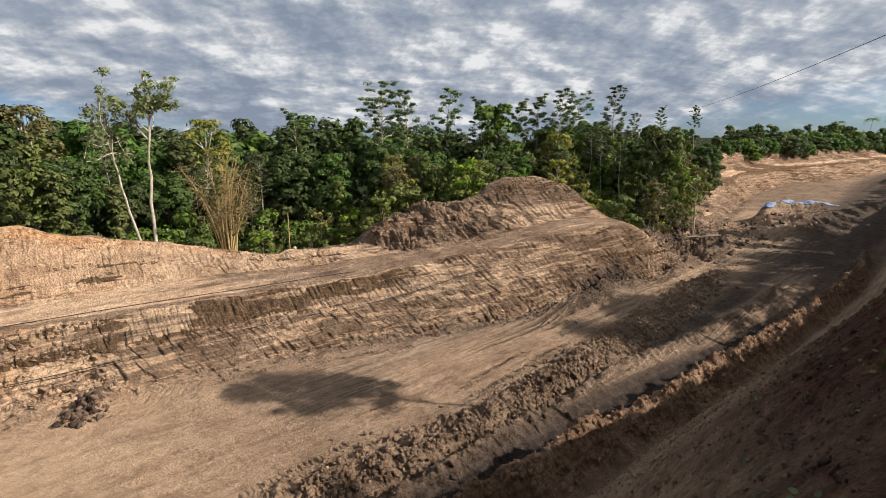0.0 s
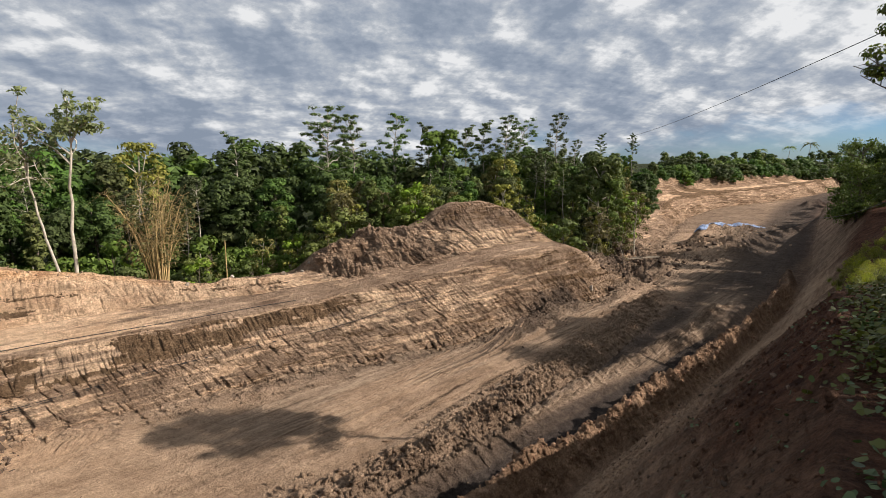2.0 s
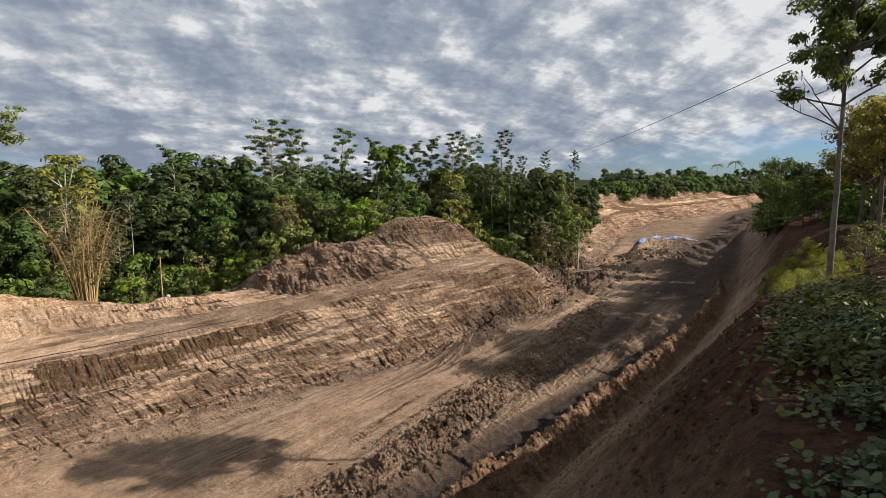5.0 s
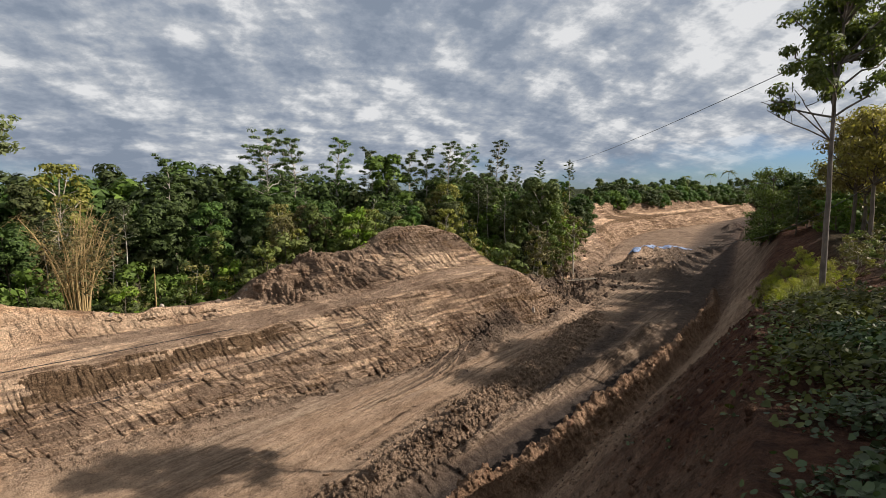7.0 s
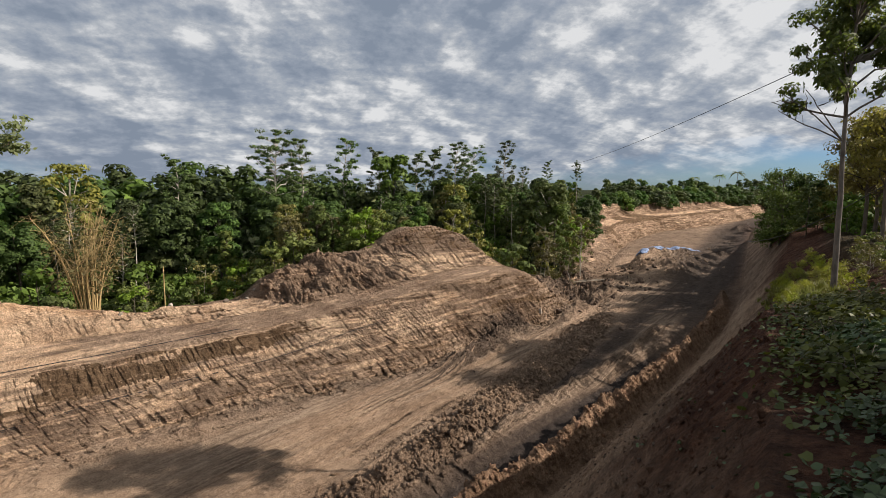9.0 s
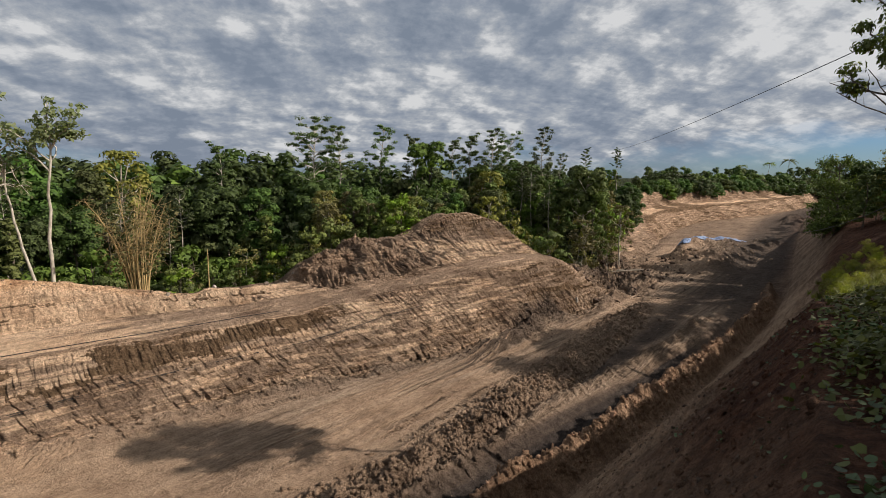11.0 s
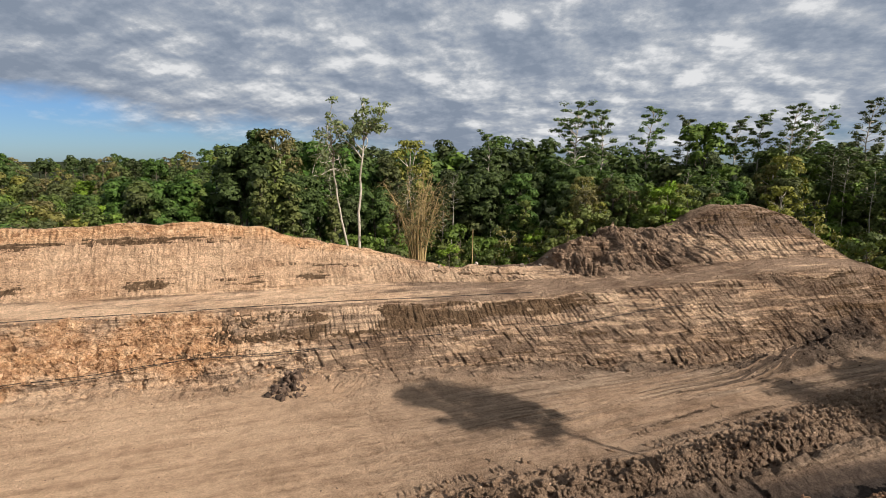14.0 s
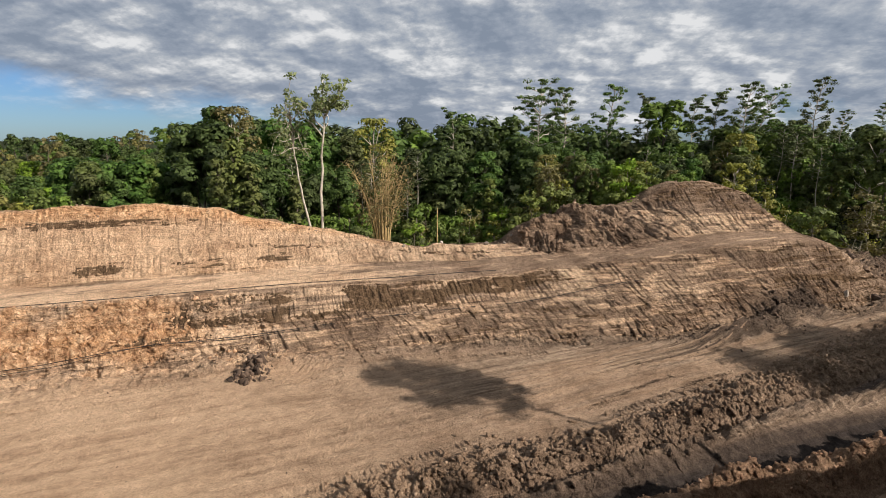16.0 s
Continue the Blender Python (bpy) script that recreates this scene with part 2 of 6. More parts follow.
SOIL = soil_material()
CLOD = rock_material("clods", (0.15, 0.102, 0.070), (0.36, 0.26, 0.178))
CLOD_DARK = rock_material("dark_clods", (0.05, 0.035, 0.026), (0.16, 0.11, 0.08))
CLOD_RED = rock_material("red_clods", (0.17, 0.088, 0.055), (0.38, 0.235, 0.15))
CLOD_ORANGE = rock_material("orange_clods", (0.30, 0.165, 0.09), (0.58, 0.375, 0.23))
STONE = rock_material("pale_stone", (0.24, 0.2, 0.16), (0.42, 0.36, 0.3))
LEAF_DARK = leaf_material("dark_leaves", (0.014, 0.029, 0.009), (0.098, 0.146, 0.037))
LEAF_MID = leaf_material("mid_leaves", (0.026, 0.044, 0.010), (0.150, 0.195, 0.045))
LEAF_LIGHT = leaf_material("light_leaves", (0.075, 0.11, 0.018), (0.18, 0.23, 0.04))
LEAF_GREY = leaf_material("grey_green_leaves", (0.09, 0.125, 0.045), (0.23, 0.275, 0.12), 0.2, 0.35)
LEAF_TIER = leaf_material("tall_tree_leaves", (0.032, 0.055, 0.016), (0.115, 0.155, 0.050))
LEAF_OLIVE = leaf_material("olive_leaves", (0.065, 0.066, 0.018), (0.24, 0.215, 0.065))
LEAF_VINE = leaf_material("creeper_leaves", (0.020, 0.038, 0.013), (0.085, 0.125, 0.045), 0.3)
LEAF_TALL = leaf_material("sunlit_leaves", (0.065, 0.11, 0.022), (0.18, 0.25, 0.055), 0.3, 0.5)
LEAF_RUST = leaf_material("rusty_olive_leaves", (0.09, 0.082, 0.026), (0.30, 0.25, 0.08), 0.2, 0.5)
LEAF_TANGLE = leaf_material("dull_creeper_leaves", (0.022, 0.024, 0.008), (0.10, 0.10, 0.030), 0.2)
LEAF_YELLOW = leaf_material("yellow_green_leaves", (0.12, 0.13, 0.018), (0.31, 0.30, 0.05), 0.2, 0.35)
GRASS = leaf_material("yellow_green_grass", (0.08, 0.10, 0.016), (0.24, 0.24, 0.05), 0.2)
BARK = bark_material("grey_brown_bark", (0.05, 0.04, 0.03), (0.16, 0.13, 0.10))
BARK_PALE = bark_material("pale_bark", (0.20, 0.17, 0.13), (0.55, 0.50, 0.42))
CABLE = plain("black_cable", (0.012, 0.012, 0.013), 0.5)
TARP = plain("blue_white_tarpaulin", (0.17, 0.23, 0.36), 0.6, 0.2, 0.85)
TIMBER = bark_material("weathered_timber", (0.10, 0.08, 0.06), (0.26, 0.22, 0.17), 12.0)
BARK_GREY = bark_material("grey_bark", (0.07, 0.06, 0.05), (0.21, 0.18, 0.15))
STRAW = bark_material("dry_bamboo", (0.22, 0.15, 0.06), (0.46, 0.35, 0.17), 14.0)

# ---- the lie of the land ----
# a runs along the road cut (compass 50 degrees), b across it to the far side
AX, BX = (0.7660, 0.6428), (-0.6428, 0.7660)


def xy(a, b):
    return a * AX[0] + b * BX[0], a * AX[1] + b * BX[1]


def ab(x, y):
    return x * AX[0] + y * AX[1], x * BX[0] + y * BX[1]


def lattice(ix, iy, seed):
    h = (ix.astype(np.int64) * 374761393 + iy.astype(np.int64) * 668265263 + seed * 1442695041) & 0x7FFFFFFF
    h = ((h ^ (h >> 13)) * 1274126177) & 0x7FFFFFFF
    return ((h ^ (h >> 16)) & 0xFFFFFF) / float(0xFFFFFF)


def vnoise(x, y, seed=0):
    x, y = np.broadcast_arrays(np.asarray(x, float), np.asarray(y, float))
    ix, iy = np.floor(x), np.floor(y)
    fx, fy = x - ix, y - iy
    fx, fy = fx * fx * (3 - 2 * fx), fy * fy * (3 - 2 * fy)
    v00, v10 = lattice(ix, iy, seed), lattice(ix + 1, iy, seed)
    v01, v11 = lattice(ix, iy + 1, seed), lattice(ix + 1, iy + 1, seed)
    return (v00 * (1 - fx) + v10 * fx) * (1 - fy) + (v01 * (1 - fx) + v11 * fx) * fy


def fbm(x, y, seed=0, octaves=4, gain=0.5):
    """Roughly -1 to 1."""
    total, amp, norm = 0.0, 1.0, 0.0
    x, y = np.asarray(x, float), np.asarray(y, float)
    for k in range(octaves):
        total = total + amp * (vnoise(x * 2 ** k + 17.3 * k, y * 2 ** k - 9.1 * k, seed + k) * 2 - 1)
        norm += amp
        amp *= gain
    return total / norm * 1.6


def sstep(x, lo, hi):
    t = np.clip((x - lo) / (hi - lo), 0, 1)
    return t * t * (3 - 2 * t)


def curve(a, knots):
    """A smooth line through (a, value) knots, level past its ends."""
    k = np.array(knots, float)
    xs, ys = k[:, 0], k[:, 1]
    m = np.zeros(len(xs))
    d = np.diff(ys) / np.diff(xs)
    for i in range(1, len(xs) - 1):
        if d[i - 1] * d[i] > 0:
            m[i] = 2 * d[i - 1] * d[i] / (d[i - 1] + d[i])
    a = np.clip(np.asarray(a, float), xs[0], xs[-1])
    i = np.clip(np.searchsorted(xs, a) - 1, 0, len(xs) - 2)
    h = xs[i + 1] - xs[i]
    t = (a - xs[i]) / h
    return (ys[i] * (1 + 2 * t) * (1 - t) ** 2 + m[i] * h * t * (1 - t) ** 2
            + ys[i + 1] * t * t * (3 - 2 * t) + m[i + 1] * h * t * t * (t - 1))


# foot of the far wall, edge and back of its bench, crest: place across, and height
TOE_B = ((-60, 31), (-30, 27.5), (-11.3, 25.1), (-2.4, 23.8), (3.7, 23.1), (10.8, 21.6), (16.2, 19.9), (21.5, 18.5), (35, 17.4), (46, 19.5), (56, 22.5), (66, 24.5), (77, 27.2), (84, 28.8), (95, 30.6), (109, 30.8), (122, 28.0), (135, 24.6), (155, 22.4), (176, 21.4), (260, 19), (420, 18))
TOE_Z = ((-60, 0.2), (35, 0.1), (60, 0.4), (84, 0.5), (109, 1.0), (135, 1.5), (176, 1.7), (300, 2.6), (500, 4.0))
EDGE_B = ((-60, 34), (-30, 30), (-12.2, 27.8), (-6.3, 27.3), (0.3, 26.6), (9.3, 25.4), (15.9, 24.2), (19.8, 22.5), (24.3, 21.0), (30.9, 20.0), (35, 19.6), (40, 20.0), (46, 21.5), (56, 25.5), (66, 27.5), (77, 29.6), (84, 31.0), (95, 32.8), (109, 33.0), (122, 30.2), (135, 26.8), (155, 24.6), (176, 23.6), (260, 21), (420, 20))
EDGE_Z = ((-60, 2.6), (-12, 2.6), (12, 2.6), (16, 2.8), (19.8, 3.2), (24.3, 3.75), (30.9, 4.15), (34.5, 3.7), (38, 2.3), (42, 1.1), (48, 0.9), (60, 1.6), (76, 2.6), (84, 4.1), (109, 4.4), (140, 4.9), (176, 5.2), (300, 6.5))
BACK_B = ((-60, 38), (-30, 34), (-13.6, 31.5), (-5.5, 30.6), (0.4, 30.2), (7.1, 29.6), (13.6, 27.4), (18, 25.6), (21.2, 24.2), (25, 22.8), (31, 21.7), (35, 20.7), (40, 21.0), (46, 22.6), (56, 26.6), (66, 28.7), (77, 31.0), (84, 33.2), (95, 35.2), (109, 35.4), (122, 32.6), (135, 29.2), (155, 27.0), (176, 26.0), (260, 23), (420, 22))
BACK_Z = ((-60, 2.75), (-13, 2.75), (12, 2.75), (16, 3.0), (21.2, 3.4), (25, 3.95), (31, 4.3), (35, 3.8), (38, 2.4), (42, 1.3), (48, 1.1), (60, 2.2), (76, 3.4), (84, 4.3), (109, 4.6), (140, 5.1), (176, 5.4), (300, 6.7))
CREST_B = ((-60, 42), (-30, 37.5), (-14.6, 35.1), (-7.2, 33.7), (-1.7, 33.3), (4.8, 32.5), (7.6, 32.0), (12.2, 30.1), (17.1, 28.3), (21.2, 28.4), (26.3, 27.2), (30, 26.0), (32.9, 24.3), (34.8, 22.3), (40, 22.4), (46, 24.0), (56, 30), (66, 33), (77, 34.5), (84, 35.6), (95, 37.4), (109, 37.6), (122, 34.8), (135, 31.4), (155, 29.2), (176, 28.2), (260, 25), (420, 24))
CREST_Z = ((-60, 6.4), (-30, 6.3), (-14.6, 6.15), (-7.2, 6.45), (-1.7, 6.25), (1.3, 5.45), (4.8, 4.65), (7.6, 3.95), (12.2, 3.35), (16.0, 3.4), (18.6, 4.6), (21.2, 5.25), (26.0, 5.75), (28, 6.9), (30, 7.25), (32.9, 6.55), (34.8, 4.0), (38, 2.6), (42, 1.7), (48, 1.6), (56, 4.5), (66, 5.8), (77, 6.8), (84, 7.2), (95, 7.2), (109, 7.15), (140, 7.2), (176, 7.6), (220, 8.0), (300, 9.0))
FOOT_B = ((-60, 4.5), (0, 6.6), (14, 7.0), (24, 6.5), (36, 6.3), (52, 7.2), (76, 10.2), (110, 14), (140, 16.4), (176, 17.6), (260, 15), (420, 10))
FOOT_Z = ((-60, 0.0), (60, 0.0), (90, 0.4), (130, 1.2), (176, 1.7), (300, 2.6), (500, 4.0))
LIP_B = ((-60, -1.5), (-3, 0.7), (4, 0.35), (9, 0.8), (14, 1.3), (18, 1.15), (21, 1.05), (25, 1.3), (30, 1.9), (36, 2.8), (42, 3.3), (52, 3.7), (76, 5.6), (110, 7.5), (140, 9.8), (176, 11), (260, 8), (420, 3))
LIP_Z = ((-60, 8.3), (0, 8.25), (5, 7.8), (12, 7.35), (16.5, 6.85), (20, 6.3), (25, 5.6), (30, 4.8), (36, 4.0), (42, 4.2), (50, 5.1), (62, 5.8), (75, 6.0), (110, 6.2), (200, 8), (420, 8.5))

# ridges of spoil along the floor: (height, half width, line of b over a)
RIDGES = ((0.30, 0.80, ((-60, 11.9), (0, 12.2), (6, 12.1), (10, 11.7), (16, 12.0), (23, 12.8), (30, 13.4), (42, 14.6))),
          (1.32, 0.43, ((-60, 7.9), (8, 8.3), (11, 8.05), (16, 7.65), (22, 7.3), (30, 7.15), (36, 6.95), (44, 7.3), (54, 8.6))),
          (0.36, 0.32, ((-60, 10.4), (8, 10.6), (18, 10.6), (23, 10.3), (28, 10.0), (33, 10.0), (40, 10.4))))


def profile(a):
    """Across the cut at a: places and heights of the lines, from the far side to behind the camera."""
    toe, edge, back, crest, foot, lip = (curve(a, k) for k in (TOE_B, EDGE_B, BACK_B, CREST_B, FOOT_B, LIP_B))
    toe_z, edge_z, back_z, crest_z, foot_z, lip_z = (curve(a, k) for k in (TOE_Z, EDGE_Z, BACK_Z, CREST_Z, FOOT_Z, LIP_Z))
    valley = curve(a, ((-400, -14), (-90, -12), (-25, -6), (0, -1.5), (30, -1.5), (50, 0.5), (75, 5.0), (110, 6.3), (150, 7.5), (300, 9)))
    mid = 0.45 * edge + 0.55 * toe
    rise = curve(a, ((0, 0.25), (13, 0.3), (20, 0.9), (30, 2.2), (40, 2.6), (52, 1.4), (70, 0.6)))
    o = np.ones_like(a)
    bs = [900 * o, crest + 320, crest + 130, crest + 60, crest + 24, crest + 7, crest + 1.4, crest, 0.35 * back + 0.65 * crest, back, edge, mid, toe,
          0.5 * (toe + foot), foot, 0.55 * foot + 0.45 * lip, lip, lip - 3, lip - 14, lip - 60, -900 * o]
    hill = 5 * sstep(a, -40, -120)
    zs = [6 + hill + 0 * a, 2 + hill, valley + 1 + 0.4 * hill, valley, valley, crest_z - 0.55 * (crest_z - valley), crest_z - 0.25, crest_z, 0.45 * back_z + 0.55 * crest_z, back_z, edge_z,
          0.5 * edge_z + 0.5 * toe_z, toe_z, 0.5 * (toe_z + foot_z) - 0.02, foot_z, 0.5 * foot_z + 0.5 * lip_z - 0.35, lip_z, lip_z + rise, lip_z + rise + 0.3, lip_z + 0.5, 4 * o]
    return np.array(bs), np.array(zs)


ROWS = (3, 4, 5, 6, 6, 5, 8, 24, 26, 16, 32, 28, 66, 66, 28, 26, 12, 6, 6, 4)


def ground_grid():
    a = np.concatenate([np.linspace(-900, -120, 14)[:-1], np.linspace(-120, -42, 40)[:-1], np.linspace(-42, -18, 100)[:-1], np.arange(-17, 39, 0.078),
                        np.linspace(40, 62, 110)[:-1], np.linspace(62, 130, 160)[:-1], np.linspace(130, 300, 80)[:-1], np.linspace(300, 1200, 14)])
    bs, zs = profile(a)
    B, Z, V = [bs[0]], [zs[0]], [np.zeros_like(a)]
    for k, n in enumerate(ROWS):
        for j in range(1, n + 1):
            t = j / n
            B.append(bs[k] * (1 - t) + bs[k + 1] * t)
            Z.append(zs[k] * (1 - t) + zs[k + 1] * t)
            V.append(np.full_like(a, k + t))
    return np.tile(a, (len(B), 1)), np.array(B), np.array(Z), np.array(V)


def relief(A, B, Z, V):
    """Wear, tooth marks, clods, ruts and ridges. Gives the moved B and Z and the masks of the soils, painted shade
    among them.
    """
    def band(lo, hi, soft=0.12):
        return sstep(V, lo - soft, lo + soft) * (1 - sstep(V, hi - soft, hi + soft))
    heap = np.exp(-((A - 21.0) / 4.2) ** 4) * band(6.2, 8.8, 0.5)
    upper, bench, cut, talus = band(7, 9) * (1 - 0.85 * heap), band(9, 10), band(10, 11.1), band(11, 12.15)
    floor, slope, top = band(12, 14), band(14, 16), band(16, 20.5)
    near = sstep(A, -70, -40) * (1 - sstep(A, 170, 220))
    big = fbm(A * 0.35, B * 0.35, 3, 4)
    fine = fbm(A * 1.6, B * 1.6 + Z * 1.6, 9, 4, 0.6)
    lump = fbm(A * 0.9, (B + Z) * 0.9, 21, 4, 0.6)
    # tooth marks of the digging bucket, upright on the upper wall, slanted in swipes on the lower
    swipe = np.floor(A / 2.1 + 0.7 * fbm(A * 0.25, Z * 0.5, 31, 2))
    level = np.floor(Z / 1.1 + 0.6 * fbm(A * 0.3, Z * 0, 33, 2))
    lean = (lattice(swipe, level, 5) - 0.5) * 1.2
    deep = 0.15 + 0.95 * lattice(swipe, level, 6)
    phase = lattice(swipe, swipe * 0, 8)
    tooth = np.abs(np.mod(A / 0.31 + 0.7 * lean * Z + phase + 0.25 * lump, 1.0) - 0.5) * 2
    mound = sstep(A, 24.5, 27) * (1 - sstep(A, 36, 38))
    gate = sstep(fbm(A * 0.3, Z * 1.1, 41, 3), -0.25, 0.3)
    lift = Z * 3.0 + 0.35 * fbm(A * 0.22, Z * 0.4, 51, 3)
    layer = np.floor(lift)
    ledge = ((lattice(layer, np.floor(A / 5 + layer * 0.37), 52) - 0.5) * 0.34) * (1 - sstep(np.abs(lift - layer - 0.5), 0.42, 0.5))
    B = B + near * upper * (0.10 * (tooth - 0.5) * deep * gate + 0.08 * lump + 0.6 * ledge + 0.04 * fine)
    lean2 = 3.0 * (lattice(swipe, swipe * 0 + 3, 7) - 0.4)
    saw = np.mod(A / 0.40 - lean2 * Z * 1.2 + phase + 0.5 * lump, 1.0)
    scoop = np.minimum(saw / 0.75, (1 - saw) / 0.25)
    right = sstep(A, 2, 12)
    B = B + near * cut * (0.12 * (tooth - 0.5) * gate * deep + 0.14 * lump + 0.6 * ledge + 0.06 * fine)
    rough = 0.25 + 0.75 * right
    B = B + near * talus * (0.32 * (scoop - 0.5) * rough * (0.25 + deep) + 0.24 * big + 0.1 * lump)
    Z = Z + near * (talus * (0.08 * lump + 0.07 * fine) + (upper + cut) * 0.06 * lump)
    crumb = 1 - 2.2 * np.abs(fbm(A * 1.15, (B + Z) * 1.3, 39, 3, 0.6))
    loose = np.clip(talus * (0.12 + 0.88 * sstep(A, 5, 0)) + cut * sstep(A, 1, -4), 0, 1)
    Z = Z + near * loose * 0.15 * crumb
    B = B - near * loose * 0.13 * crumb
    slump = np.maximum(fbm(A * 1.1, (B + Z) * 1.1, 37, 4, 0.65), 0) * sstep(A, 4, -2)
    Z = Z + near * (cut + talus) * 0.30 * slump
    # heap of dumped spoil beside the mound
    ridged = 1 - np.abs(fbm(A * 0.85 + B * 0.55, (B - A) * 0.28, 61, 3, 0.5)) * 1.7
    Z = Z + heap * (0.6 * ridged - 0.2 + 0.2 * fine + 0.10 * (1 - 2.2 * np.abs(fbm(A * 1.5, B * 1.5, 67, 3, 0.6))))
    B = B - heap * 0.3 * ridged
    # crest, bench, floor
    Z = Z + near * band(5.5, 8) * 0.16 * fbm(A * 0.8, B * 0.8, 71, 3) + near * bench * (0.07 * big + 0.025 * fine)
    for off in (0.9, 2.3):
        mid = curve(A, EDGE_B) + off * np.clip((curve(A, BACK_B) - curve(A, EDGE_B)) / 3.4, 0.4, 1)
        Z = Z - near * bench * 0.07 * np.exp(-((B - mid - 0.15 * big) / 0.16) ** 2)
    Z = Z + near * floor * (0.07 * big + 0.018 * fine)
    clod = np.maximum(fbm(A * 1.9, B * 1.9, 81, 3, 0.65), -0.3)
    for high, half, line in RIDGES:
        mid = curve(A, line) + 0.25 * fbm(A * 0.3, A * 0, 85, 3)
        env = np.exp(-((B - mid) / half) ** 2) * (1 - sstep(A, line[-1][0] - 4, line[-1][0])) * near * sstep(V, 12.3, 12.6)
        Z = Z + env * (high * (0.9 + 0.2 * big) + 0.15 * clod + 0.14 * fine + 0.11 * crumb + 0.05 * (np.abs(np.mod(A / 0.42 + 0.5 * B + 0.5 * lump, 1) - 0.5) * 2 - 0.5))
    ditch = np.exp(-((B - curve(A, ((-60, 10.9), (10, 11.1), (22, 11.5), (33, 12.4)))) / 0.28) ** 2) * sstep(A, -6, 4) * (1 - sstep(A, 26, 34))
    Z = Z - 0.45 * ditch * floor
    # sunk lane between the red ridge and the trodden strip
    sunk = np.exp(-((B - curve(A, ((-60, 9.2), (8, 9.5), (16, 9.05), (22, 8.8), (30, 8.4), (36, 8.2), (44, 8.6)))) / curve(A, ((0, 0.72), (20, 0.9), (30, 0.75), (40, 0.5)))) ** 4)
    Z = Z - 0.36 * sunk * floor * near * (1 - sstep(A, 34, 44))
    # churned strip before the wall, beyond the shade
    churn = np.exp(-((B - curve(A, TOE_B) + 0.4) / 0.8) ** 2) * near * floor
    Z = Z + churn * 0.16 * (clod + 0.4)
    # ruts of tracked machines
    trodden = 0 * A
    for i, (b0, slope_, bow) in enumerate(((13.9, 0.03, 0.0), (14.7, 0.035, 0.0), (15.6, 0.06, 0.004), (16.3, 0.02, 0.006), (17.4, 0.10, 0.004), (18.4, -0.04, 0.003), (20.2, -0.1, 0.0), (21.4, -0.06, 0.0))):
        mid = b0 + slope_ * (A - 12) - bow * (A - 14) ** 2 * 0.15 + 0.2 * fbm(A * 0.1, A * 0 + i, 91 + i, 2)
        on = np.exp(-((B - mid) / 0.19) ** 4) * floor * near * sstep(fbm(A * 0.12, A * 0 + i * 3, 101 + i, 2), -0.1, 0.3)
        Z = Z + on * (-0.07 + 0.05 * np.abs(np.mod(A / 0.3 + 0.4 * lump, 1) - 0.5) * 2)
    for i in range(9):
        b0 = 13.4 + i * 0.55
        mid = b0 + 0.05 * (A - 20) + 0.3 * fbm(A * 0.08, A * 0 + i * 7.0, 111 + i, 2)
        on = floor * near * np.exp(-((B - mid) / 0.11) ** 2) * sstep(A, 8, 16) * (1 - sstep(A, 38, 48))
        Z = Z - 0.05 * on
    trodden = floor * near * sstep(B, 12.2, 13.2) * (1 - sstep(B, 18.5, 20.5)) * sstep(A, 2, 12) * sstep(fbm(A * 0.15, B * 0.35, 151, 2), -0.6, 0.1)
    strip = np.exp(-((B - curve(A, ((16, 10.6), (23, 10.2), (28, 9.7), (33, 9.8), (41, 10.5)))) / curve(A, ((16, 0.3), (23, 0.45), (28, 0.9), (41, 1.1)))) ** 4) * floor * sstep(A, 12, 16) * (1 - sstep(A, 42, 45))
    trodden = np.maximum(trodden, strip)
    # island of spoil between the two lanes, and rough ground in the gully
    isl = np.exp(-(((A - 67) / 9.5) ** 4 + ((B - curve(A, ((57, 16.2), (66, 17.4), (84, 16.4)))) / 3.2) ** 4))
    Z = Z + isl * (1.45 + 0.45 * big + 0.3 * lump)
    Z = Z + 0.95 * np.exp(-((B - curve(A, ((62, 20.3), (66, 19.9), (78, 16.6), (90, 13.4)))) / 1.2) ** 2) * sstep(A, 62, 66) * (1 - sstep(A, 84, 92))
    Z = Z + 1.6 * np.exp(-(((A - 124) / 4) ** 2 + ((B - 17.2) / 2.0) ** 2)) * (1 + 0.3 * lump)
    swirl = np.exp(-(((A - 58) / 6) ** 2 + ((B - 19.5) / 2.5) ** 2)) * floor
    Z = Z + swirl * 0.14 * np.cos(np.hypot(A - 66, (B - 17.5) * 1.2) * 4.2)
    gully = np.exp(-((A - 48) / 9) ** 4) * band(8.5, 12.4, 0.3)
    Z = Z + gully * (0.6 * big + 0.5 * lump + 0.35 * crumb)
    cone = np.exp(-(((A - 24.4) / 2.3) ** 2 + ((B - 17.1) / 0.85) ** 2))
    Z = Z + cone * (0.35 + 0.85 * (1 - np.abs(fbm(A * 0.55 + B * 0.3, B * 0.8, 63, 3, 0.5)) * 1.9) + 0.1 * fine)
    for a0, b0, wide, high in ((27.4, 17.5, 1.5, 0.75), (30.2, 17.6, 1.6, 0.6)):
        side = np.exp(-(((A - a0) / wide) ** 2 + ((B - b0) / 0.8) ** 2))
        Z = Z + side * high * (1.4 - 1.7 * np.abs(fbm(A * 0.7 + B * 0.4, B * 0.9, 65, 3, 0.5)))
        cone = np.maximum(cone, side)
    cone2 = 1.5 * np.exp(-(((A - 0.45) / 0.55) ** 2 + ((B - 21.9) / 0.6) ** 2)) + 0.5 * np.exp(-(((A - 3.0) / 1.6) ** 2 + ((B - 20.9) / 0.9) ** 2))
